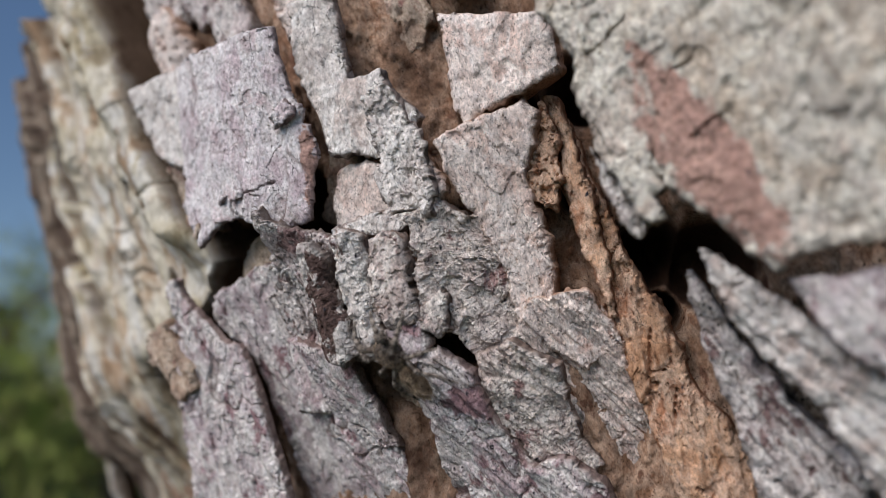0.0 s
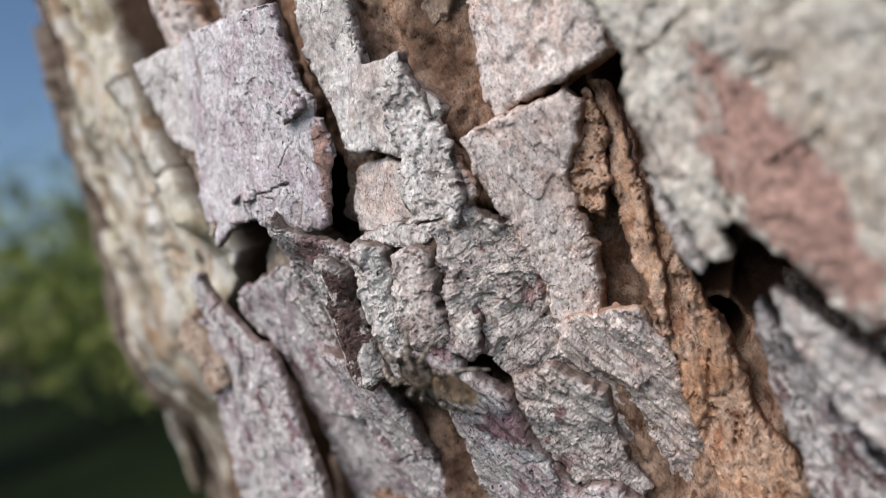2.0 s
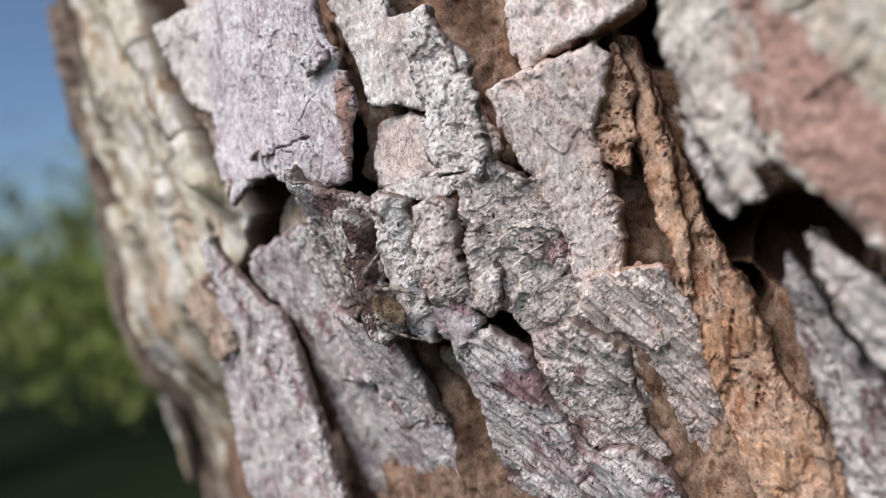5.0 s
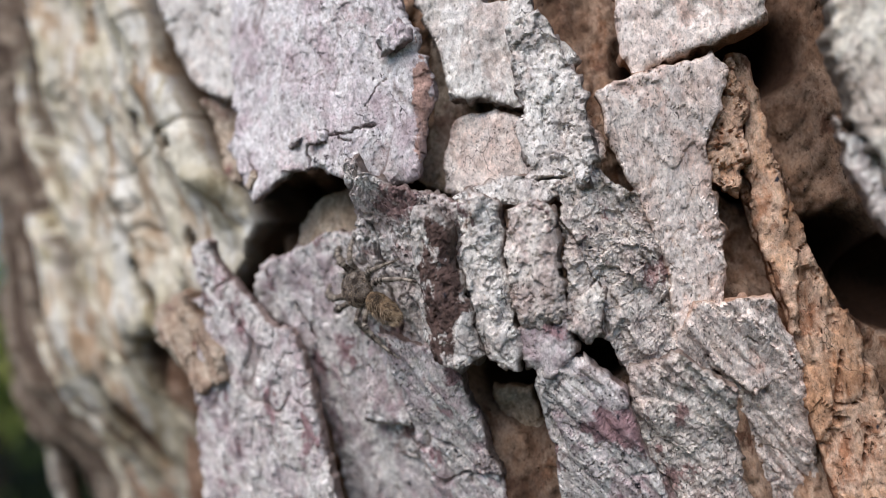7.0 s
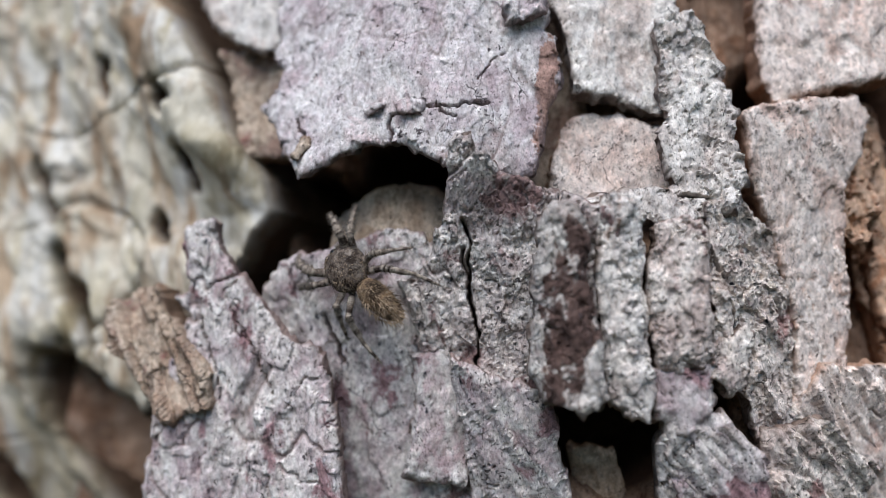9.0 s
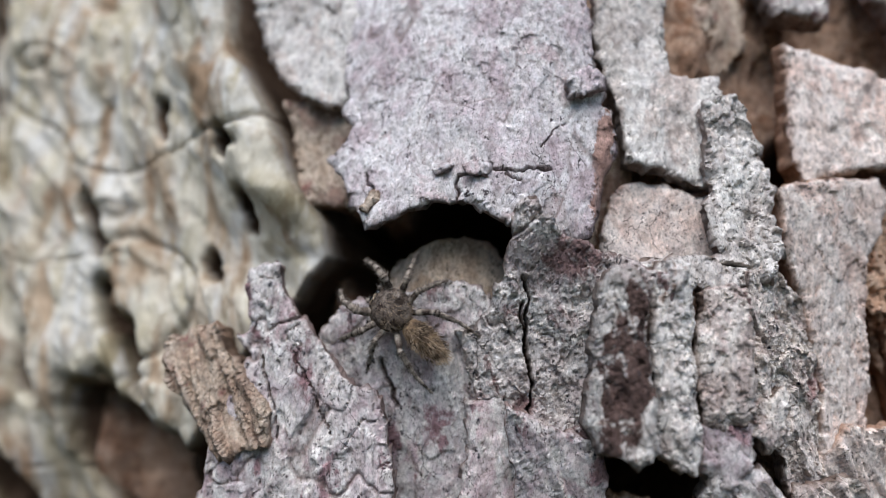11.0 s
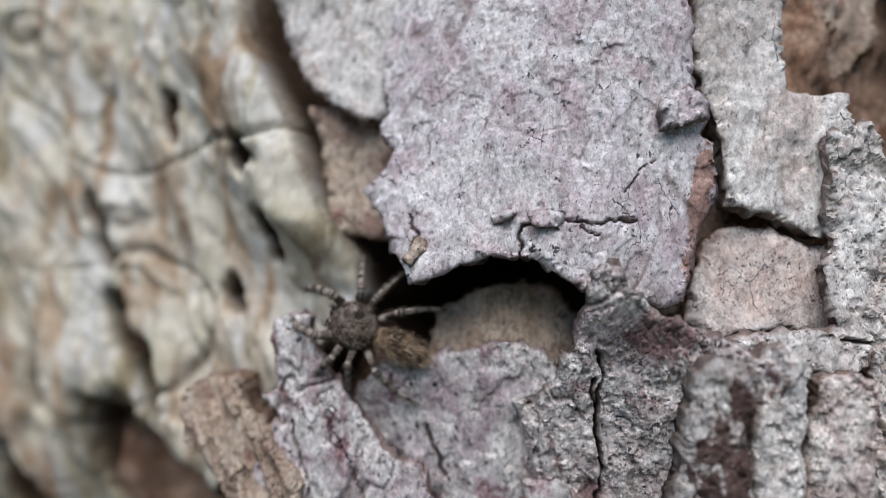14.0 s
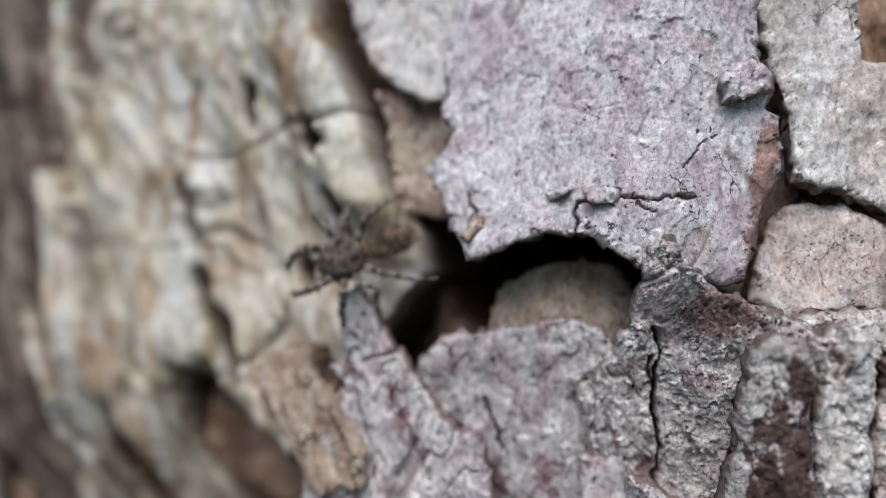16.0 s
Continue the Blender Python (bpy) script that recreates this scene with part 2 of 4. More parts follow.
KNOB = bark("knob_bark", [(0.38, 0.28, 0.2), (0.51, 0.39, 0.29), (0.58, 0.47, 0.37), (0.42, 0.3, 0.21)], (0.25, 0.16, 0.1), (0.64, 0.54, 0.43), 0.45, 0.4)
BROWN = bark("brown_bark", [(0.13, 0.095, 0.07), (0.2, 0.155, 0.12), (0.3, 0.25, 0.2), (0.16, 0.11, 0.08)], (0.06, 0.04, 0.03), (0.36, 0.32, 0.27), 0.4, 0.0, (0.1, 0.065, 0.05), 0.4)
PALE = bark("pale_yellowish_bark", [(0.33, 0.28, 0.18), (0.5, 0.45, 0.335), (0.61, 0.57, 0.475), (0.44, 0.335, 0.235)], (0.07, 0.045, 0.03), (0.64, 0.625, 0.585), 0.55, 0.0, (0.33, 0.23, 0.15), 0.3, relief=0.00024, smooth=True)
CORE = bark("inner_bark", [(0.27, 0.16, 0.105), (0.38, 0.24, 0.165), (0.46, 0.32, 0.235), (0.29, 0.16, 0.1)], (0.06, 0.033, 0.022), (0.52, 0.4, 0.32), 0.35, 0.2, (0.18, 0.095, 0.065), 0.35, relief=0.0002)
FLAKE = bark("flake_bark", [(0.54, 0.45, 0.48), (0.65, 0.6, 0.62), (0.73, 0.7, 0.705), (0.58, 0.475, 0.49)], (0.24, 0.18, 0.17), (0.74, 0.72, 0.72), 0.55, stain=(4.9, 8.0, 3.4, 0.7, 6, (0.42, 0.27, 0.23)))
WHITE = bark("whitish_bark", [(0.57, 0.51, 0.48), (0.69, 0.64, 0.61), (0.76, 0.725, 0.7), (0.6, 0.51, 0.47)], (0.22, 0.17, 0.15), (0.78, 0.76, 0.73), 0.6)
ORANGE = bark("orange_inner_bark", [(0.48, 0.27, 0.16), (0.58, 0.36, 0.235), (0.62, 0.44, 0.33), (0.42, 0.22, 0.135)], (0.24, 0.115, 0.065), (0.62, 0.48, 0.38), 0.4, 0.2, (0.25, 0.13, 0.08), 0.3)


# ---- building ----
def sheet(name, verts, faces, material, parent, label="", layer=None, smooth=None):
    me = bpy.data.meshes.new(name)
    me.from_pydata(verts, [], faces)
    me.materials.append(material)
    if layer is not None:
        me.attributes.new("layer", "FLOAT", "POINT").data.foreach_set("value", np.asarray(layer, np.float32))
    me.polygons.foreach_set("use_smooth", np.ones(len(me.polygons), bool) if smooth is None else smooth)
    me.update()
    ob = new(name, me)
    ob.parent = parent
    if label:
        ob["label"] = label
    return ob


def ragged(outline, jag, seed):
    """The outline with its edges broken into small uneven steps."""
    pts = [np.array(p, float) for p in outline]
    rng = random.Random(seed)
    for level in range(5):
        out = []
        for p, q in zip(pts, pts[1:] + pts[:1]):
            out.append(p)
            way = q - p
            far = float(np.hypot(*way))
            if far > 0.22:
                side = np.array([-way[1], way[0]]) / far
                out.append((p + q) / 2 + side * rng.uniform(-1, 1) * jag * min(far, 2.5) ** 0.75 + way * rng.uniform(-0.15, 0.15))
        pts = out
    return np.array(pts)


def inside_and_far(poly, x, y):
    """Whether points lie in the polygon, their distance from its edge and the nearest place on it."""
    inside = np.zeros(x.shape, bool)
    best, nx, ny = np.full(x.shape, 1e9), x.copy(), y.copy()
    for (ax, ay), (bx, by) in zip(poly, np.roll(poly, -1, 0)):
        if ay != by:
            hit = ((ay > y) != (by > y)) & (x < (bx - ax) * (y - ay) / (by - ay) + ax)
            inside ^= hit
        wx, wy = bx - ax, by - ay
        s = np.clip(((x - ax) * wx + (y - ay) * wy) / (wx * wx + wy * wy + 1e-12), 0, 1)
        px, py = ax + s * wx, ay + s * wy
        far = (px - x) ** 2 + (py - y) ** 2
        near = far < best
        best[near], nx[near], ny[near] = far[near], px[near], py[near]
    return inside, np.sqrt(best), nx, ny


def plate(name, outline, form, thick, material, parent, label="", jag=0.12, rough=0.25, terrace=0.25, step=0.17, seed=1, crumb=0.0, streak=0.05, bumps=(), cracks=0.0, stretch=0.6, slits=(), lean=0.0, wrap=None, flaky=0.45):
    """A plate of bark: ragged outline, a face of uneven layers, broken edges and a back. form: depth d0 at (u0, v0), slopes a and b, bend k, twist c.
    lean: how far its grain leans. flaky: how much its face is broken into small tilted scales. bumps: (u, v, radius, height) on the face. slits: (width, depth, points) of open cracks."""
    d0, u0, v0, a, b, k, c = form
    poly = ragged(outline, jag, seed)
    lo, hi = poly.min(0) - step, poly.max(0) + step
    nx, ny = int((hi[0] - lo[0]) / step) + 2, int((hi[1] - lo[1]) / step) + 2
    gx, gy = np.meshgrid(lo[0] + step * np.arange(nx), lo[1] + step * np.arange(ny), indexing="ij")
    inside, far, sx, sy = inside_and_far(poly, gx, gy)
    signed = np.where(inside, far, -far)
    mid = (signed[:-1, :-1] + signed[1:, :-1] + signed[:-1, 1:] + signed[1:, 1:]) / 4
    cell = mid > 0
    if not cell.any():
        return None
    count = np.zeros(gx.shape, int)
    for i in (0, 1):
        for j in (0, 1):
            count[i : i + nx - 1, j : j + ny - 1] += cell
    rim = (count > 0) & (count < 4)
    u, v = np.where(rim, sx, gx), np.where(rim, sy, gy)
    edge = np.where(rim | ~inside, 0, far)
    grit = lattice(np.arange(nx)[:, None] + 0 * np.arange(ny), np.arange(ny)[None] + 0 * np.arange(nx)[:, None], seed)
    base = d0 + a * (u - u0) + b * (v - v0) + k * (u - u0) ** 2 + c * (u - u0) * (v - v0)
    for bu, bv, br, bh in bumps:
        base = base + bh * np.exp(-((u - bu) ** 2 + (v - bv) ** 2) / br**2)
    lc, ls = math.cos(radians(lean)), math.sin(radians(lean))
    gu, gv = u * lc + v * ls, v * lc - u * ls
    big = fbm(gu * 0.3, gv * 0.3 * stretch, seed, 4)
    fine = fbm(gu * 1.2, gv * 1.2 * stretch, seed + 40, 4)
    fibre = fbm(gu * 2.4, gv * 0.3, seed + 50, 4)
    face = base + rough * (big + 0.22 * fine) + streak * fibre
    if crumb:
        much = crumb * np.clip(0.8 + 1.2 * fbm(u * 0.35, v * 0.3, seed + 55, 2), 0.25, 1.6)
        sharp = 1 - 2 * np.abs(grain(u * 1.5 + 0.6 * v, v * 1.3 - 0.5 * u, seed + 60)) - np.abs(grain(u * 3.1 - 1.2 * v, v * 2.9 + u, seed + 62)) - 0.6 * np.abs(grain(u * 5.9 + v, v * 5.2 - u, seed + 63))
        face = face + 0.14 * much * sharp
        pit = lumps(u * 1.15 + 0.5 * v + 0.5 * fine, v * 1.15 - 0.5 * u, seed + 66)
        face = face - 1.1 * crumb * np.clip((0.12 - pit) / 0.05, 0, 1)
        face = face - 1.2 * crumb * np.clip((fbm(u * 0.9, v * 0.8, seed + 71, 3) - 0.36) / 0.07, 0, 1)
    much = flaky * np.clip(0.75 + 1.1 * fbm(u * 0.28, v * 0.25, seed + 57, 2), 0.15, 1.5)
    for often, high in ((0.8, 0.22), (2.3, 0.1), (5.2, 0.05)):
        wu, wv = gu * often + 0.45 * grain(u * often * 1.9, v * often * 1.9, seed + 21), gv * often * (0.25 + 0.75 * stretch) + 0.45 * grain(u * often * 1.9, v * often * 1.9, seed + 22)
        scale, gap = facets(wu, wv, seed + 23)
        face = face + much * high * (scale - 0.8 * np.clip(1 - gap / 0.09, 0, 1) * (lattice(np.floor(wu * 0.5), np.floor(wv * 0.5), seed + 24) > 0.1))
    face = face + (0.015 + 0.1 * crumb) * grit
    ledge = 0.0
    for size, often, steep in ((1.0, 0.4, 0.03), (0.35, 1.1, 0.05)):
        steps = 2.0 * (fbm(gu * often, gv * often * (0.2 + 0.8 * stretch), seed + 90, 3) + 0.12 * fine)
        whole = np.floor(steps)
        ledge = ledge + size * (whole + np.clip((steps - whole - 0.45) / steep, 0, 1)) / 2.0
    groove = veins(gu * 0.26, gv * 0.13, seed + 7) * (fbm(u * 0.2, v * 0.2, seed + 3, 2) > -0.1)
    groove = np.maximum(groove, veins(u * 0.35, v * 0.5, seed + 8) * (fbm(u * 0.3, v * 0.3, seed + 4, 2) > 0.2))
    face = face + terrace * ledge - cracks * groove - np.exp(-edge / 0.1) * 0.12 * min(thick, 1.0)
    face = face - 0.3 * min(thick, 1.0) * np.exp(-edge / 0.35) * (fbm(u * 1.1, v * 1.1, seed + 33, 3) > 0.12)
    layer = 1.0 - 0.85 * np.clip(groove * 1.2 - 0.4, 0, 1) * (cracks > 0) - 0.4 * np.exp(-edge / 0.08)
    layer = layer - 0.3 * (ledge < -0.7)
    for wide, deep, line in slits:
        gap = np.full(u.shape, 9.0)
        wu, wv = u + 0.22 * fbm(u * 1.3, v * 1.3, seed + 81, 3), v + 0.22 * fbm(u * 1.3, v * 1.3, seed + 82, 3)
        for (au, av), (bu, bv) in zip(line, line[1:]):
            lu, lv = bu - au, bv - av
            s = np.clip(((wu - au) * lu + (wv - av) * lv) / (lu * lu + lv * lv), 0, 1)
            gap = np.minimum(gap, np.hypot(wu - au - s * lu, wv - av - s * lv))
        cut = np.clip(1.4 - gap / wide, 0, 1)
        face, layer = face - deep * cut, layer - 0.9 * cut
    back = base - thick * (0.75 + 0.25 * np.clip(edge / 2.0, 0, 1)) + 0.25 * rough * big
    back = np.minimum(back, face - 0.15)
    used = count > 0
    index = np.full(gx.shape, -1)
    n = int(used.sum())
    index[used] = np.arange(n)
    I, J = np.nonzero(cell)
    quad = np.stack([index[I, J], index[I + 1, J], index[I + 1, J + 1], index[I, J + 1]], 1)
    fu, fv, ff, fb, fl = u[used], v[used], face[used], back[used], layer[used]
    pts = [np.stack([fu, fv, ff], 1), np.stack([fu, fv, fb], 1)]
    layers = [fl, np.full(n, 0.1)]
    faces = [quad, quad[:, ::-1] + n]
    pad = np.pad(cell, 1)
    at = n * 2
    ring = {}
    rows, ring_pts, ring_layer = [], [], []
    cu, cv = fu.mean(), fv.mean()

    def middle(q):
        nonlocal at
        if q not in ring:
            made = []
            for s in (0.33, 0.67):
                wob = 0.35 * float(grain(fu[q] * 2.1 + 9 * s, fv[q] * 2.1, seed + 31)) * min(thick, 1.2)
                gap = math.hypot(fu[q] - cu, fv[q] - cv) + 1e-6
                ring_pts.append((fu[q] + wob * (fu[q] - cu) / gap, fv[q] + wob * (fv[q] - cv) / gap, ff[q] * (1 - s) + fb[q] * s))
                ring_layer.append(0.15)
                made.append(at)
                at += 1
            ring[q] = made
        return ring[q]

    for (di, dj), (p, q) in (((-1, 0), (0, 3)), ((1, 0), (2, 1)), ((0, -1), (1, 0)), ((0, 1), (3, 2))):
        open_side = ~pad[I + 1 + di, J + 1 + dj]
        for a_, b_ in zip(quad[open_side, p].tolist(), quad[open_side, q].tolist()):
            ma, mb = middle(a_), middle(b_)
            rows += [(a_, b_, mb[0], ma[0]), (ma[0], mb[0], mb[1], ma[1]), (ma[1], mb[1], b_ + n, a_ + n)]
    pts.append(np.array(ring_pts).reshape(-1, 3))
    layers.append(np.array(ring_layer))
    pts = np.concatenate(pts)
    if wrap:
        pts = wrap(pts)
    places = np.stack([pts[:, 0] * MM, -pts[:, 2] * MM, EYE_LEVEL + pts[:, 1] * MM], 1)
    every = np.concatenate(faces).tolist() + rows
    # broken steps keep hard edges
    rises = ff[quad].max(1) - ff[quad].min(1)
    soft_face = np.concatenate([rises < 1.05 * step, np.ones(len(quad) + len(rows), bool)])
    return sheet(name, places.tolist(), every, material, parent, label, np.concatenate(layers), soft_face)


# ---- ground and distance ----
def plain(name, tones, scale, rough=0.9):
    m = bpy.data.materials.new(name)
    m.use_nodes = True
    nt = m.node_tree
    bsdf = nt.nodes["Principled BSDF"]
    n, r, co = nt.nodes.new("ShaderNodeTexNoise"), nt.nodes.new("ShaderNodeValToRGB"), nt.nodes.new("ShaderNodeTexCoord")
    n.inputs["Scale"].default_value, n.inputs["Detail"].default_value = scale, 6
    nt.links.new(co.outputs["Object"], n.inputs["Vector"])
    nt.links.new(n.outputs["Fac"], r.inputs[0])
    r.color_ramp.elements[0].position, r.color_ramp.elements[1].position = 0.35, 0.65
    r.color_ramp.elements[0].color, r.color_ramp.elements[1].color = (*tones[0], 1), (*tones[1], 1)
    nt.links.new(r.outputs[0], bsdf.inputs["Base Color"])
    bsdf.inputs["Roughness"].default_value = rough
    bsdf.inputs["Specular IOR Level"].default_value = 0.5 if rough < 0.5 else 0.05
    return m


# darker than grass really is: the shade of trees is put into its colour
SHADED_GRASS = plain("grass", ((0.005, 0.009, 0.003), (0.012, 0.018, 0.006)), 0.6)
LEAF = plain("leaf", ((0.06, 0.11, 0.02), (0.32, 0.34, 0.1)), 1.2, 0.6)
WOOD = plain("far_wood", ((0.05, 0.04, 0.03), (0.1, 0.08, 0.06)), 4.0)


def ground():
    side, n = 160.0, 41
    axis = np.sign(np.linspace(-1, 1, n)) * np.abs(np.linspace(-1, 1, n)) ** 2 * side
    verts = [(x, y, -0.02 + 0.02 * math.sin(x * 0.7) * math.cos(y * 0.5)) for x in axis for y in axis]
    faces = [(i * n + j, (i + 1) * n + j, (i + 1) * n + j + 1, i * n + j + 1) for i in range(n - 1) for j in range(n - 1)]
    ob = sheet("ground", verts, faces, SHADED_GRASS, None)
    tagged(ob, "green grass meadow, its colour darkened as tree shade", "ground", kind="structure")


def far_tree(x, y, tall, wide, seed):
    """A tree far behind: tapered trunk with limbs, and a crown of leaf clumps with gaps."""
    rng = random.Random(seed)
    root = new("tree")
    root.location = (x, y, -0.02)
    verts, faces = [], []

    def limb(p, q, r0, r1):
        p, q = Vector(p), Vector(q)
        turn = (q - p).to_track_quat("Z", "Y")
        s = len(verts)
        for e, r in ((p, r0), (q, r1)):
            for k in range(8):
                verts.append(e + turn @ Vector((r * math.cos(k * math.pi / 4), r * math.sin(k * math.pi / 4), 0)))
        faces.extend((s + k, s + (k + 1) % 8, s + 8 + (k + 1) % 8, s + 8 + k) for k in range(8))

    limb((0, 0, 0), (0.1, 0, tall * 0.6), 0.16, 0.09)
    ends = []
    for _ in range(14):
        h, w = tall * rng.uniform(0.12, 0.6), rng.uniform(0, 6.28)
        e = (wide * 0.5 * math.cos(w), wide * 0.5 * math.sin(w), h + tall * rng.uniform(0.0, 0.3))
        limb((0.05, 0, h), e, 0.06, 0.02)
        ends.append(e)
    sheet("trunk", verts, faces, WOOD, root)
    verts, faces = [], []
    for _ in range(1000):
        e = Vector(rng.choice(ends)) + Vector((rng.gauss(0, 1), rng.gauss(0, 1), rng.gauss(0, 0.8))) * wide * 0.2
        turn = Euler((rng.uniform(0, 6), rng.uniform(0, 6), rng.uniform(0, 6))).to_matrix()
        size, s = rng.uniform(0.08, 0.15), len(verts)
        for a, b, c in ((-1, 0, 0), (0, -0.45, 0.12), (1, 0, 0), (0, 0.45, 0.12)):
            verts.append(e + turn @ Vector((a, b, c)) * size)
        faces.append((s, s + 1, s + 2, s + 3))
    tagged(sheet("crown", verts, faces, LEAF, root), kind="stuff")
    tagged(root, "leafy green tree, blurred in the distance", "tree", "distant trees")


ground()
for n, (x, y, tall, wide) in enumerate([(-9.0, 3.2, 3.6, 2.6), (-12.0, 7.5, 6.0, 3.4), (-7.5, 5.6, 2.4, 2.2), (-15.0, 11.5, 6.5, 3.6), (-14.0, 6.0, 3.6, 3.0), (-18.0, 9.0, 3.4, 3.6), (-20.0, 14.5, 4.0, 4.0)]):
    far_tree(x, y, tall, wide, n)

# ---- the trunk ----
ROUND, CORE_U, CORE_D = 122.0, 10.0, -125.0
trunk = new("tree")
trunk.location = (CORE_U * MM, -CORE_D * MM, 0)
HOLD = Matrix.Translation(-trunk.location)


def in_trunk(ob):
    ob.matrix_parent_inverse = HOLD
    return ob


# (u, v, radius, depth): hollows between and behind the plates.
PITS = [(-3.0, 4.5, 4.2, 10.0), (-8.6, 2.4, 2.8, 10.0), (-11.3, 4.7, 1.6, 7.0), (7.6, -10.6, 3.2, 8.0), (12.8, -10.2, 1.6, 6.0), (-0.1, -12.5, 1.2, 5.0), (-4.4, -11.2, 1.4, 5.0), (28.8, -6.6, 2.6, 10.0), (6.0, 4.2, 1.8, 6.0), (32.5, -8.6, 3.0, 10.0), (28.4, -11.3, 1.6, 8.0), (-20.5, -9.0, 2.4, 6.0), (26.3, 8.0, 2.4, 8.0), (-12.3, 12.0, 1.8, 4.0), (-5.8, 10.7, 1.5, 6.0), (20.0, 7.6, 3.0, 3.5), (24.0, -0.5, 1.2, 4.0), (14.1, -0.3, 1.0, 4.0)]


# How far out the bark stands behind the close plates, from side to side.
BED_U = [-60, -26, -19, -12, -6, 0, 5, 9, 13, 17, 21, 25, 28, 32, 40, 60]
BED_D = [-44, -26, -16.0, -9.5, -8.0, -6.4, -4.6, -4.6, -5.0, -6.8, -8.4, -9.6, -10, -8.0, -7.0, -14]


def wood_core():
    """The trunk from the ground up, with its deep fissures, fine on the side that is seen close to."""
    front = np.concatenate([np.linspace(-120, -26, 90)[:-1], np.linspace(-26, 42, 320), np.linspace(42, 62, 40)[1:]]) / ROUND
    rest = np.linspace(62, 2 * math.pi * ROUND - 120, 80)[1:-1] / ROUND
    turn = np.concatenate([front, rest])
    high = np.concatenate([np.linspace(-1400, -60, 50)[:-1], np.linspace(-55, -26, 60)[:-1], np.linspace(-26, 24, 240), np.linspace(24, 55, 50)[1:], np.linspace(60, 2200, 60)])
    a, v = np.meshgrid(turn, high, indexing="ij")
    s = a * ROUND
    ridge = 1 - np.abs(fbm(s * 0.07 + 0.012 * v, v * 0.02, 3, 4))
    u = CORE_U + ROUND * np.sin(a)
    near = (np.cos(a) > 0.4) * np.clip((60 - np.abs(v)) / 25, 0, 1)
    close = np.clip((np.abs(u - 10) - 30) / 10, 0, 1)
    fine = fbm(s * 0.9, v * 0.5, 12, 4)
    out = (-1.5 + 3.2 * (ridge - 0.75)) * (0.25 + 0.75 * close) + 1.0 * fbm(s * 0.3, v * 0.12, 9, 4) + 0.4 * fine + 0.22 * (0.5 - lumps(s * 1.6 + 0.3 * fine, v * 1.1, 15))
    out = out + 0.35 * np.floor(2 * fbm(s * 0.45, v * 0.2, 18, 3))
    bed = np.interp(u + 1.2 * fbm(v * 0.12, u * 0.1, 44, 2), BED_U, BED_D)
    near = near * np.clip((u + 34) / 8, 0, 1) * np.clip((56 - u) / 8, 0, 1)
    out = out + near * (bed - (CORE_D + ROUND * np.cos(a)) + 0.6)
    deep = 0 * out
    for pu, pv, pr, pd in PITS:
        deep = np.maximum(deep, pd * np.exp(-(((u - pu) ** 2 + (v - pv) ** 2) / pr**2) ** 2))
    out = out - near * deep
    out = out - 6.0 * np.clip((-40 - s) / 6, 0, 1) * (np.cos(a) > 0)
    r = ROUND + out
    x, y = (CORE_U + r * np.sin(a)) * MM, -(CORE_D + r * np.cos(a)) * MM
    z = EYE_LEVEL + v * MM
    A, V = a.shape
    idx = np.arange(A * V).reshape(A, V)
    nxt = np.roll(idx, -1, 0)
    faces = np.stack([idx[:, :-1], nxt[:, :-1], nxt[:, 1:], idx[:, 1:]], -1).reshape(-1, 4)
    places = np.stack([x, y, z], -1).reshape(-1, 3)
    # deeper pits get a darker colour, painting in the shade inside them
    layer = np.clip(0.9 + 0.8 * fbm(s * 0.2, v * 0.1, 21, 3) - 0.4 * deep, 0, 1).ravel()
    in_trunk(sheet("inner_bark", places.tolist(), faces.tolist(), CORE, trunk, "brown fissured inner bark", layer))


wood_core()
tagged(trunk, "old tree trunk with flaking grey, lilac and reddish bark plates", "tree")


def around(lift):
    """Lays a flat plate round the trunk, as its own u along the bark."""

    def wrap(p):
        a = (p[:, 0] - CORE_U) / ROUND
        r = ROUND + lift + p[:, 2]
        return np.stack([CORE_U + r * np.sin(a), p[:, 1], CORE_D + r * np.cos(a)], 1)

    return wrap


def blob(u, v, w, h, seed, lean=0.0, n=13):
    rng = random.Random(seed)
    out = []
    for k in range(n):
        a = 2 * math.pi * k / n
        r = rng.uniform(0.75, 1.15)
        x, y = w * r * math.copysign(abs(math.cos(a)) ** 0.7, math.cos(a)), h * r * math.copysign(abs(math.sin(a)) ** 0.7, math.sin(a))
        out.append((u + x + lean * y, v + y))
    return out


# The plates that cover the rest of the trunk, low on the bark.
rng = random.Random(11)
seed = 500
for row in range(-5, 6):
    for col in range(-11, 8):
        s, v = 12 + col * 8.2 + (row % 2) * 4.1 + rng.uniform(-1.5, 1.5), row * 12.0 + rng.uniform(-2.5, 2.5)
        seed += 1
        if (-26 < s < 46 and -36 < v < 18) or (-76 < s < -20):
            continue
        w, h = rng.uniform(2.4, 4.2), rng.uniform(6.0, 10.0)
        lift, tilt = rng.uniform(-2.2, -0.4), rng.uniform(-0.12, 0.12)
        mat = PALE if s < -18 else rng.choice([TAN, PINK, GREY, SPOTTED])
        in_trunk(plate("bark_plate", blob(s, v, w, h, seed, -0.2), (0.0, s, v, tilt, rng.uniform(-0.05, 0.05), -0.03, 0), 2.6, mat, trunk, jag=0.14, rough=0.7, terrace=0.5, step=0.34, seed=seed, cracks=0.5, stretch=0.35, streak=0.2, wrap=around(lift)))

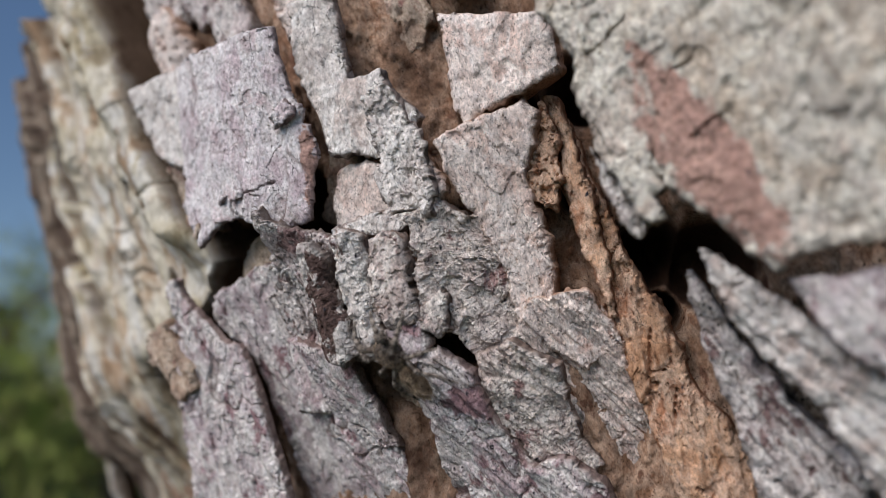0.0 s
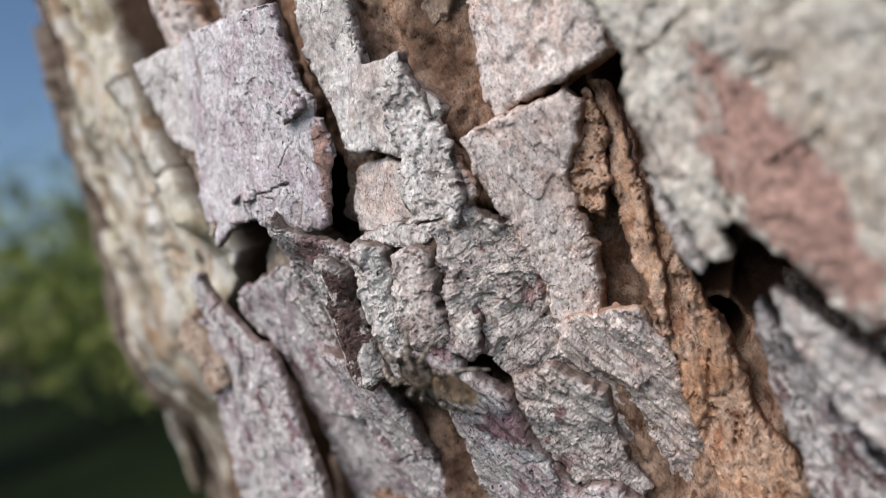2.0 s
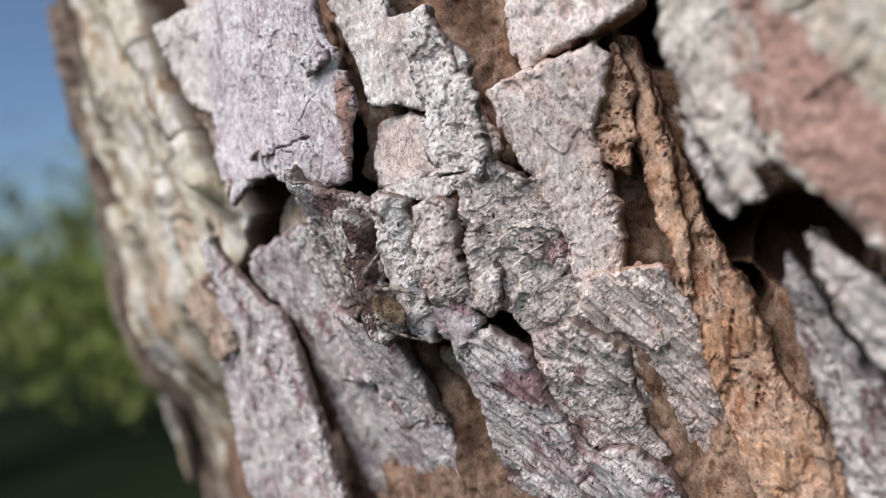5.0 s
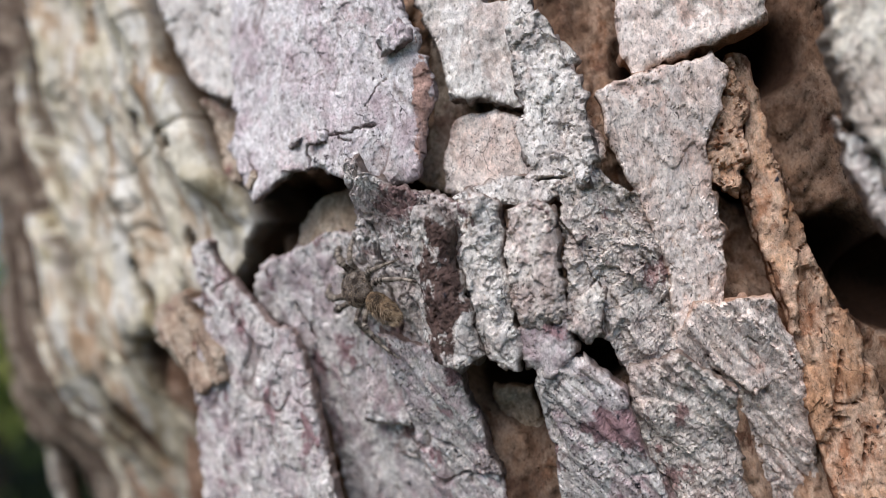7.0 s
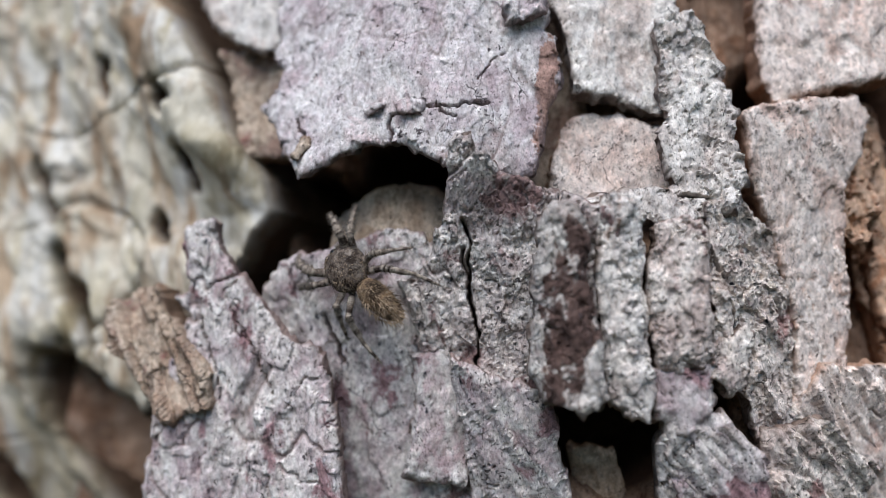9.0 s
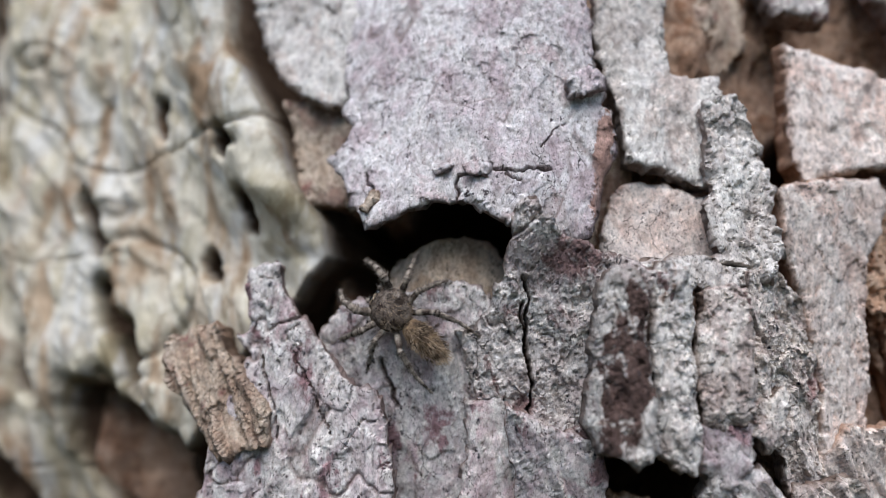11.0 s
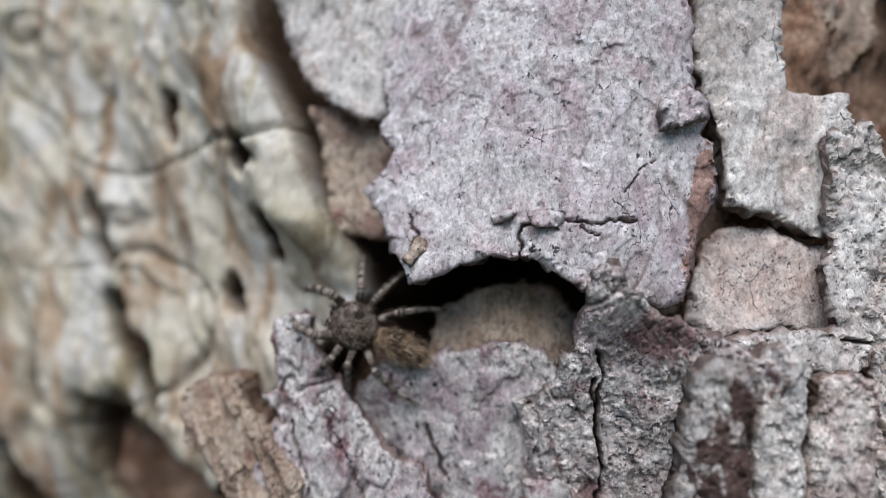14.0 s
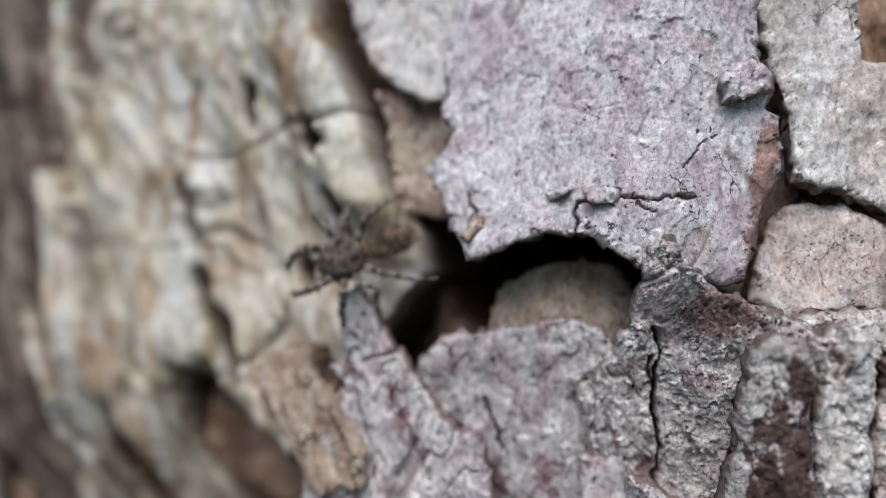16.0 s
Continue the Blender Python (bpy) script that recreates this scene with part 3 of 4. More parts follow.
# The broad pale side of the trunk, away to the left of the flakes.
# (along the bark, up, radius, depth): holes and knots in it.
HOLES = [(-30.5, -11.0, 3.2, 8), (-24.0, -14.5, 3.0, 8), (-28.7, -2.7, 1.5, 8), (-33.5, -9.2, 2.2, 8), (-27.5, -11.0, 2.0, 7), (-19.5, 11.4, 0.6, 3), (-33.7, 7.0, 1.1, 4), (-18.1, 6.4, 0.8, 3), (-31.8, 1.1, 1.1, 4), (-41, -3.2, 1.5, 5), (-21.5, 3.2, 0.6, 3), (-43.5, -13, 2.4, 6), (-56, -12, 3.0, 6), (-68, 20, 3.0, 5), (-26, 14, 0.8, 3)]


EDGE_U = [-30, -25, -19, -14.8, -11.9, -12.3, -14.2, -16.2, -19.0, -26]


def pale_side():
    su, sv = np.meshgrid(np.linspace(-84, -10.5, 330), np.linspace(-48, 48, 400), indexing="ij")
    edge = np.interp(sv, [-40, -12, -4, 0, 3, 5, 8, 13, 18, 40], EDGE_U) + 0.7 * fbm(sv * 0.12, 0 * sv, 61, 2)
    skew = su + 0.5 * sv
    ridge = 1 - 2 * np.abs(fbm(skew * 0.05, sv * 0.022, 63, 3))
    rise = -1.2 + 1.3 * ridge + 0.6 * fbm(skew * 0.14, sv * 0.06, 64, 3) + 0.45 * fbm(skew * 0.4, sv * 0.26, 65, 5) + 0.14 * np.floor(2.5 * fbm(skew * 0.28, sv * 0.2, 69, 4))
    rise = rise + 0.9 * np.floor(2 * fbm(skew * 0.11, sv * 0.08, 66, 3)) * 0.3
    wu, wv = 0.9 * fbm(su * 0.35, sv * 0.3, 71, 4), 0.9 * fbm(su * 0.35, sv * 0.3, 72, 4)
    hollow = 0 * su
    sink = np.clip((-4 - sv + 5 * fbm(su * 0.09, sv * 0.09, 80, 3)) / 20, 0, 1)
    rise = rise - 7.0 * sink * sink * (3 - 2 * sink) * np.clip((-23 - su) / 6, 0, 1) + 0.09 * np.clip(-46 - su, 0, 40)
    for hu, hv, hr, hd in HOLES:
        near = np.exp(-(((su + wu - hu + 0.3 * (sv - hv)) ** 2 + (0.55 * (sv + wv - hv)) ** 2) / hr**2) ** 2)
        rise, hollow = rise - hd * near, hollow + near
    # long folds, each dropping steeply on its far side
    fold = skew * 0.11 + 0.6 * fbm(skew * 0.06, sv * 0.05, 73, 5)
    saw = fold - np.floor(fold)
    drop = np.clip((saw - 0.86) / 0.14, 0, 1)
    turned = np.clip((-38 - su) / 12, 0.12, 1)
    tall = np.clip(0.8 + 0.9 * fbm(skew * 0.05, sv * 0.04, 74, 2), 0.15, 1.0) * turned
    rise = rise + 3.2 * tall * (np.minimum(saw, 0.86) / 0.86 - drop - 0.5)
    groove = veins(skew * 0.05, sv * 0.07, 67)
    rise = rise - 0.55 * groove
    rise = rise + 3.0 * np.exp(-(((su - edge + 2.5) / 3.5) ** 2)) * np.clip((sv - 3) / 4, 0, 1)
    rise = rise - 14 * np.clip((su - edge) / 2.5, 0, 1) - 9 * np.clip((-78 + 3 * fbm(sv * 0.1, 0 * sv, 68, 3) - su) / 3, 0, 1)
    p = np.stack([su, sv, rise], -1).reshape(-1, 3)
    p = around(0.0)(p)
    A, V = su.shape
    idx = np.arange(A * V).reshape(A, V)
    faces = np.stack([idx[:-1, :-1], idx[1:, :-1], idx[1:, 1:], idx[:-1, 1:]], -1).reshape(-1, 4)
    places = np.stack([p[:, 0] * MM, -p[:, 2] * MM, EYE_LEVEL + p[:, 1] * MM], 1)
    # shade is painted in: darker low down, in holes, furrows, fold drops and the edge
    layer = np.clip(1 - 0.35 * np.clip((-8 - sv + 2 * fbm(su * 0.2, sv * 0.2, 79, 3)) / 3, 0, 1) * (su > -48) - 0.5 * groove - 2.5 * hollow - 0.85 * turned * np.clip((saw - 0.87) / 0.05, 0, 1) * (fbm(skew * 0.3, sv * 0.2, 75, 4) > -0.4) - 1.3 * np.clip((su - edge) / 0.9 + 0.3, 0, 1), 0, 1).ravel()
    # further round, the bark is brown instead of pale
    bare = (su < -54 + 5 * fbm(su * 0.08, sv * 0.05, 77, 4))[:-1, :-1].ravel()
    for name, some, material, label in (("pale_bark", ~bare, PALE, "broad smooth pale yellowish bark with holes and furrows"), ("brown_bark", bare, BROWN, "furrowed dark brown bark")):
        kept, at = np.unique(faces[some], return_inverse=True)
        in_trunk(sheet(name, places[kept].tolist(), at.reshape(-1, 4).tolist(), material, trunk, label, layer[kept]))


pale_side()

# ---- the plates that the camera passes close to ----
in_trunk(plate("bark_flake", [(-10.9, 22.5), (-10.8, 17.4), (-10.9, 14.9), (-10.4, 12.6), (-11.0, 11.9), (-10.0, 10.5), (-10.3, 9.7), (-11.8, 8.4), (-10.5, 7.1), (-10.0, 5.4), (-9.0, 3.6), (-7.5, 3.9), (-6.4, 4.5), (-5.0, 4.9), (-3.6, 4.9), (-2.5, 4.5), (-1.5, 3.8), (-0.4, 3.1), (1.7, 2.7), (3.1, 2.5), (4.0, 2.8), (4.4, 4.5), (4.9, 6.3), (5.7, 8.1), (5.5, 10.4), (4.9, 10.8), (5.4, 11.9), (4.6, 13.3), (4.3, 17.0), (4.5, 19.4)], (0.9, -2, 6, 0.05, -0.06, -0.022, 0.012), 0.9, FLAKE, trunk, "large lilac-grey bark flake with an arched hole at its lower edge", seed=31, flaky=0.22, slits=[(0.06, 0.5, [(-3.6, 4.9), (-3.5, 5.5), (-3.6, 6.3), (-2.6, 6.5)]), (0.05, 0.4, [(-2.6, 6.3), (-1.3, 6.5), (0.4, 6.4), (1.8, 6.6)]), (0.06, 0.4, [(-9.2, 7.0), (-8.6, 6.0), (-8.9, 5.3)]), (0.03, 0.25, [(1.3, 7.9), (1.9, 9.0), (2.8, 9.4)]), (0.05, 0.3, [(-1.0, 6.6), (-0.6, 6.0), (0.1, 5.9)])], jag=0.06, rough=0.3, terrace=0.14, step=0.09, cracks=0.05, streak=0.03))
in_trunk(plate("bark_flake", [(-18.0, 22.9), (-17.5, 19.9), (-16.7, 17.7), (-15.9, 15.8), (-14.8, 14.4), (-13.7, 13.5), (-12.3, 12.7), (-11.0, 12.4), (-9.6, 12.6), (-9.0, 15.6), (-9.0, 21.9)], (-3.5, -12, 15, 0.15, 0, 0, 0), 1.2, WHITE, trunk, "pale whitish curling bark flake", seed=38, flaky=0.15, jag=0.05, rough=0.2, step=0.16))
in_trunk(plate("bark_plate", [(-15.5, 13.8), (-12.9, 13.9), (-10.0, 12.5), (-9.6, 5.4), (-11.0, 6.1), (-12.8, 6.3), (-14.2, 6.4), (-15.0, 6.9), (-14.2, 8.7), (-14.7, 10.5)], (-4.6, -11, 7, 0.1, 0, 0, 0), 2, TAN, trunk, "reddish tan recessed bark plate", seed=45, flaky=0.25, rough=0.3))
in_trunk(plate("bark_knob", [(-8.5, -0.7), (-7.8, 2.0), (-6.4, 2.9), (-5.1, 3.5), (-3.2, 3.7), (-1.5, 3.2), (-0.2, 1.6), (0.3, -0.3), (-0.6, -1.6), (-7.7, -1.6)], (-3.1, -4, 1.5, 0, -0.2, -0.09, 0), 3, KNOB, trunk, "rounded tan knob of bark inside the hollow", seed=52, flaky=0.08, rough=0.1, jag=0.02, terrace=0.08, step=0.12))
in_trunk(plate("bark_plate", [(-12.2, -1.9), (-10.8, -0.6), (-8.2, -0.3), (-6.0, 0.1), (-4.2, 0.7), (-2.6, 0.3), (-1.7, -0.6), (-0.8, -1.8), (-0.2, -5.5), (0.6, -28.3), (-7.8, -29.4), (-8.8, -7.0), (-10.6, -5.1), (-12.2, -3.2)], (-2.5, -4, -3, 0.16, 0.24, 0, 0), 2, SPOTTED, trunk, "lilac-tan smooth bark plate under the spider", seed=59, step=0.12, flaky=0.25, slits=[(0.1, 0.8, [(-8.4, -3.8), (-7.7, -5.7), (-7.3, -6.6)])], rough=0.25))
in_trunk(plate("bark_flake", [(-16.4, 1.8), (-15.5, 2.0), (-14.3, 1.9), (-14.3, 0.6), (-13.4, -0.9), (-12.2, -2.4), (-10.5, -4.8), (-9.7, -5.4), (-8.5, -5.6), (-8.0, -6.9), (-7.7, -9.0), (-7.0, -20.2), (-6.5, -37.2), (-18.2, -37.8), (-20.4, -20.5), (-19.3, -11.5), (-18.4, -8.2), (-17.1, -5.4), (-16.2, -3.6), (-17.0, -2.4), (-16.4, -2.1), (-16.4, -0.6), (-16.7, 0.7)], (-2.1, -12, -2, 0.13, 0.08, 0, 0), 1.5, SPOTTED, trunk, "pale spotted bark flake with a narrow upright tip", seed=66, flaky=0.35, slits=[(0.05, 0.5, [(-13.5, -3.3), (-12.3, -5.4), (-11.1, -8.1)]), (0.05, 0.5, [(-15.3, -3.6), (-14.8, -6.0), (-14.2, -8.4)])], rough=0.3, terrace=0.35, jag=0.08, step=0.1, streak=0.2, stretch=0.3, cracks=0.3))
in_trunk(plate("bark_chip", [(-22.0, -2.3), (-20.6, -1.7), (-18.6, -1.5), (-18.2, -2.8), (-16.6, -4.2), (-15.4, -5.7), (-14.6, -6.9), (-14.7, -8.8), (-16.5, -9.2), (-17.7, -9.6), (-20.4, -6.6), (-22.0, -4.0)], (-3.5, -18.5, -4, 0.2, -0.15, 0, 0), 3.6, TAN, trunk, "ridged tan bark chip", seed=73, lean=25, rough=0.45, terrace=0.45, step=0.13, stretch=0.25, streak=0.55))
in_trunk(plate("bark_slab", [(-0.55, 3.3), (-0.4, 4.1), (0.1, 4.5), (0.8, 4.3), (1.0, 3.5), (2.4, 2.3), (4.2, 1.6), (5.6, 1.1), (6.5, 0.5), (7.4, 0.2), (7.6, -3.1), (6.3, -8.5), (3.7, -9.0), (3.7, -11.0), (4.5, -13.9), (5.4, -17.3), (-3.3, -16.0), (-2.7, -6.7), (-3.6, -3.7), (-3.9, -2.1), (-2.7, -2.4), (-1.6, -0.3), (-1.0, 0.6), (-0.7, 2.2)], (1.2, 4, -1, 0.36, 0.27, 0, 0), 2.2, GREY, trunk, "rough crumbling grey bark slab with a horn-like tip", seed=80, lean=10, slits=[(0.07, 1.2, [(0.1, 0.6), (0.3, -0.6), (0.2, -2.0), (0.1, -3.5), (0.4, -5.3), (0.3, -8.9)]), (0.12, 1.6, [(-1.5, -6.6), (-1.4, -7.6), (-1.0, -8.8)]), (0.1, 0.8, [(-3.9, -2.5), (-3.5, -3.7), (-2.7, -6.4)]), (0.1, 0.8, [(-0.1, -0.9), (0.1, -2.6), (0.4, -5.3)])], rough=0.4, terrace=0.4, jag=0.1, step=0.08, crumb=0.2, cracks=0.3, bumps=[(0.3, 3.7, 2.4, 1.7)]))
in_trunk(plate("bark_ridge", [(3.5, -2.0), (3.8, -0.4), (4.5, 0.5), (5.4, 0.4), (6.0, -0.6), (6.1, -2.0), (5.9, -3.0), (6.3, -4.4), (6.5, -6.4), (6.8, -8.9), (5.6, -9.4), (3.5, -8.9), (2.9, -7.5), (3.3, -4.9)], (3.4, 5.0, -3, 0, 0.1, -0.42, 0), 2.6, NUB, trunk, "upright knobbly bark ridge with a dark brown face", seed=87, flaky=0.6, rough=0.35, terrace=0.3, step=0.08, crumb=0.12))
in_trunk(plate("bark_ridge", [(6.6, 0.2), (7.1, 0.9), (7.6, 1.0), (8.2, 0.6), (9.1, -0.3), (8.8, -2.7), (9.0, -5.0), (8.7, -7.3), (9.2, -7.9), (8.5, -10.1), (7.5, -9.7), (6.7, -8.9), (6.6, -6.1), (6.4, -3.1)], (2.0, 7.6, -4, -0.05, 0.1, -0.3, 0), 2.4, CHALK, trunk, "upright pale bark ridge", seed=94, flaky=0.4, rough=0.4, terrace=0.4, step=0.08, crumb=0.12))
square_piece = in_trunk(plate("bark_ridge", [(9.5, -0.5), (11.0, -0.2), (12.0, -0.8), (12.1, -2.9), (12.0, -5.2), (12.1, -7.5), (10.1, -7.9), (9.1, -7.7), (8.8, -6.2), (8.9, -3.3)], (1.6, 10.4, -5, -0.12, 0.06, -0.14, 0), 2.4, CRUST, trunk, "squarish lilac-grey bark piece", seed=101, flaky=0.6, rough=0.35, terrace=0.35, step=0.08, crumb=0.14))
# the lens stays focused on this piece
square_piece.data.transform(Matrix.Translation(-spot(9.5, -3, -0.9)))
square_piece.location = spot(9.5, -3, -0.9)
cam.data.dof.focus_object = square_piece
in_trunk(plate("bark_chip", [(8.9, -7.5), (12.1, -7.5), (11.3, -10.1), (10.2, -10.9), (8.9, -10.0)], (0.6, 11.5, -10, -0.1, 0, 0, 0), 2, SPOTTED, trunk, "small blunt bark chip", seed=108, rough=0.3, step=0.14))
in_trunk(plate("bark_plate", [(5.3, 21.6), (4.8, 15.8), (5.7, 12.3), (6.2, 10.8), (6.3, 7.4), (8.9, 7.0), (10.5, 6.0), (12.1, 6.2), (14.0, 7.4), (14.9, 8.3), (14.1, 9.5), (12.7, 11.4), (12.5, 13.2), (9.5, 13.2), (9.6, 21.6)], (-1.2, 10, 8, -0.05, 0, 0, 0), 1.8, WHITE, trunk, "pale grey bark plate cut by a jagged crack", seed=115, flaky=0.22, rough=0.3, jag=0.08))
in_trunk(plate("bark_plate", [(6.5, 6.5), (9.0, 6.5), (10.5, 5.6), (13.8, 5.7), (14.6, 4.7), (15.5, 2.3), (14.1, 0.6), (12.4, 0.7), (9.9, 1.5), (7.9, 1.3), (6.1, 1.0), (4.7, 1.8), (5.1, 4.1), (5.7, 5.9)], (-1.9, 9.5, 4, 0.02, 0, 0, 0), 1.8, PINK, trunk, "pale tan bark plate below a jagged crack", seed=122, flaky=0.12, rough=0.2, jag=0.08, terrace=0.15))
in_trunk(plate("bark_lip", [(5.7, 0.8), (7.3, 1.5), (9.5, 1.6), (11.2, 1.1), (12.5, 0.0), (10.8, -0.5), (8.3, 0.2), (7.0, 0.6)], (0.3, 9.5, 2, -0.05, 0, 0, 0), 1.2, CHALK, trunk, "thin curling bark lip", seed=129, rough=0.3, step=0.13))
in_trunk(plate("bark_plate", [(5.1, 14.6), (6.5, 13.5), (7.5, 7.9), (6.2, 0.7), (3.4, 2.6), (2.3, 3.5), (4.5, 9.2)], (-3.8, 6, 5, 0.1, 0, 0, 0), 2, TAN, trunk, "recessed tan bark plate", seed=136, flaky=0.2, rough=0.25))
in_trunk(plate("bark_crust", [(12.3, 0.1), (14.4, 2.0), (15.4, 0.4), (17.7, -1.0), (18.1, -3.4), (18.4, -6.4), (18.3, -11.2), (14.9, -11.8), (13.4, -8.9), (12.1, -6.0), (12.2, -3.2)], (0.2, 12.2, -3, -0.85, 0, 0, 0), 2.2, CRUST, trunk, "crumbling rough bark crust", seed=143, flaky=1.1, lean=25, rough=0.6, terrace=0.8, jag=0.15, step=0.09, crumb=0.14, cracks=0.5, streak=0.2))
in_trunk(plate("bark_block", [(15.4, 5.9), (19.2, 6.8), (22.6, 7.2), (23.4, 6.1), (22.6, 3.7), (21.2, 1.6), (21.2, -1.2), (21.4, -4.1), (20.8, -8.2), (23.9, -9.6), (24.0, -12.9), (21.6, -14.2), (19.2, -12.0), (17.3, -10.0), (17.7, -5.1), (16.9, -0.7), (15.7, 2.7)], (-3.5, 19, 0, -0.3, 0.14, 0, 0), 3, PINK, trunk, "smooth pinkish-tan bark block with an orange broken edge", seed=150, lean=15, slits=[(0.13, 1.2, [(19.8, -8.3), (21.4, -8.4), (23.2, -9.3)])], rough=0.3, terrace=0.3, jag=0.1, streak=0.08, stretch=0.3, cracks=0.1, flaky=0.22, step=0.12))
in_trunk(plate("bark_block", [(19.4, -7.8), (23.6, -8.3), (24.6, -11.9), (24.8, -16.2), (25.1, -22.9), (21.1, -23.7), (18.9, -18.7), (17.3, -14.9), (16.5, -10.4)], (-4.6, 21, -9, -0.1, 0.4, 0, 0), 2.5, PINK, trunk, "cracked pinkish bark block", seed=157, flaky=0.18, streak=0.34, crumb=0.05, rough=0.38, lean=25, slits=[(0.12, 1.0, [(19.1, -11.3), (20.2, -13.9), (20.7, -17.4)])], terrace=0.6, jag=0.1, cracks=0.4, step=0.11, stretch=0.3))
in_trunk(plate("inner_strip", [(23.5, 7.6), (23.9, 5.2), (23.4, 1.0), (23.4, -2.6), (24.0, -6.7), (24.2, -10.7), (24.9, -10.8), (25.4, -2.3), (25.1, 4.7), (24.7, 7.2)], (-6.2, 25, 0, 0, 0, 0, 0), 2, ORANGE, trunk, "orange inner bark strip", seed=164, rough=0.5))
in_trunk(plate("bark_block", [(17.6, 16.4), (17.2, 8.3), (17.7, 6.7), (20.3, 7.3), (22.7, 7.6), (24.5, 8.1), (26.0, 8.7), (26.3, 13.0)], (-3.3, 20, 10, -0.1, 0, 0, 0), 3, PINK, trunk, "pinkish bark block with a sharp lower edge", seed=171, flaky=0.15, rough=0.25, jag=0.08))
in_trunk(plate("bark_plate", [(26.3, 17.3), (26.4, 10.9), (27.5, 8.7), (28.0, 6.6), (27.6, 5.2), (27.8, 3.0), (27.9, 0.6), (28.8, -1.4), (29.5, -4.2), (30.3, -5.0), (31.1, -4.9), (30.8, -3.2), (31.7, -3.0), (33.5, -5.3), (34.9, -7.6), (36.3, -9.6), (37.6, -8.9), (38.8, -8.9), (42.6, -9.1), (46.7, 6.0)], (1.9, 29, 0, 0.2, 0.03, 0, 0), 3, RED, trunk, "thick pale bark plate with a smooth brick-red patch", seed=178, flaky=0.3, slits=[(0.05, 0.5, [(33.6, -0.7), (35.1, -0.2), (36.6, 0.2)]), (0.05, 0.5, [(33.6, 3.7), (35.3, 4.0)]), (0.05, 0.5, [(28.8, 6.8), (30.4, 7.3), (32.1, 7.9)]), (0.05, 0.5, [(31.3, -0.5), (31.2, -1.9), (31.7, -3.0)])], rough=0.2, terrace=0.3, jag=0.12, step=0.15, cracks=0.1, crumb=0.03))
in_trunk(plate("bark_plate", [(32.4, -7.7), (33.4, -8.2), (34.2, -10.0), (35.5, -11.5), (36.8, -12.9), (39.6, -17.4), (38.0, -26.6), (34.2, -26.9), (32.3, -19.6), (32.0, -14.3), (31.9, -10.3)], (-6.5, 36, -12, 0.05, 0, 0, 0), 2.5, BROWN, trunk, "dark brown weathered bark strip", seed=185, rough=0.5, terrace=0.5, jag=0.12, cracks=0.4))
in_trunk(plate("bark_ridge", [(9.9, -9.1), (12.4, -10.0), (14.4, -12.3), (14.8, -16.2), (15.7, -20.0), (19.3, -20.2), (21.2, -22.4), (21.4, -29.4), (11.0, -32.0), (10.4, -20.2), (10.0, -14.7), (9.4, -11.5)], (-0.5, 13, -12, -0.05, 0.3, 0, 0), 2.5, SPOTTED, trunk, "long pale lilac bark ridge", seed=192, flaky=0.18, streak=0.34, crumb=0.05, rough=0.38, lean=30, terrace=0.4, stretch=0.2, cracks=0.4, step=0.12))
in_trunk(plate("bark_crust", [(14.7, -11.0), (17.7, -10.5), (20.5, -13.1), (19.9, -19.1), (20.9, -21.6), (18.4, -22.4), (15.2, -20.1), (14.2, -14.7)], (-1.8, 18, -11, -0.2, 0.35, 0, 0), 2.2, CRUST, trunk, "lumpy bark crust", seed=199, flaky=1.0, lean=35, rough=0.6, terrace=0.7, crumb=0.14, step=0.11, streak=0.25, stretch=0.3))
in_trunk(plate("bark_plate", [(-3.4, -6.3), (-1.2, -5.7), (-0.3, -7.8), (0.0, -11.6), (-0.6, -13.6), (-4.2, -12.8), (-3.2, -8.4)], (-2.4, -1, -9, 0.1, 0.15, 0, 0), 1.6, SPOTTED, trunk, "small pale bark plate", seed=206, rough=0.35))
in_trunk(plate("bark_slab", [(-1.1, -6.4), (0.4, -7.1), (4.0, -8.4), (4.8, -13.6), (6.0, -36.9), (-1.4, -38.3), (-0.5, -12.6), (-0.5, -10.6)], (-0.8, 3, -10, 0.2, 0.4, 0, 0), 2, SPOTTED, trunk, "lilac bark slab", seed=213, flaky=0.18, streak=0.34, crumb=0.05, rough=0.38, lean=20, cracks=0.6, stretch=0.3, step=0.13))
in_trunk(plate("bark_plate", [(5.0, -11.7), (7.7, -12.1), (8.2, -14.4), (8.4, -34.4), (4.6, -34.5)], (-5.5, 8, -15, 0, 0.2, 0, 0), 2, KNOB, trunk, "tan bark plate in a hollow", seed=220, rough=0.3))
in_trunk(plate("bark_slab", [(9.0, -11.2), (9.8, -10.1), (12.4, -10.5), (13.6, -12.6), (22.8, -35.4), (8.1, -35.0)], (-0.3, 13, -11, -0.05, 0.35, 0, 0), 2.2, GREY, trunk, "grey grained bark slab", seed=227, flaky=0.18, streak=0.34, crumb=0.05, rough=0.38, lean=42, cracks=0.6, stretch=0.2, step=0.12))
in_trunk(plate("bark_chip", [(-3.3, 6.9), (-2.2, 7.1), (-1.5, 6.9), (-1.6, 6.4), (-2.3, 6.2), (-3.1, 6.4)], (1.3, -2, 6, 0.05, -0.06, -0.022, 0.012), 0.6, LILAC, trunk, "small loose chip on the flake", seed=234, rough=0.1, jag=0.1, terrace=0.05, step=0.09))
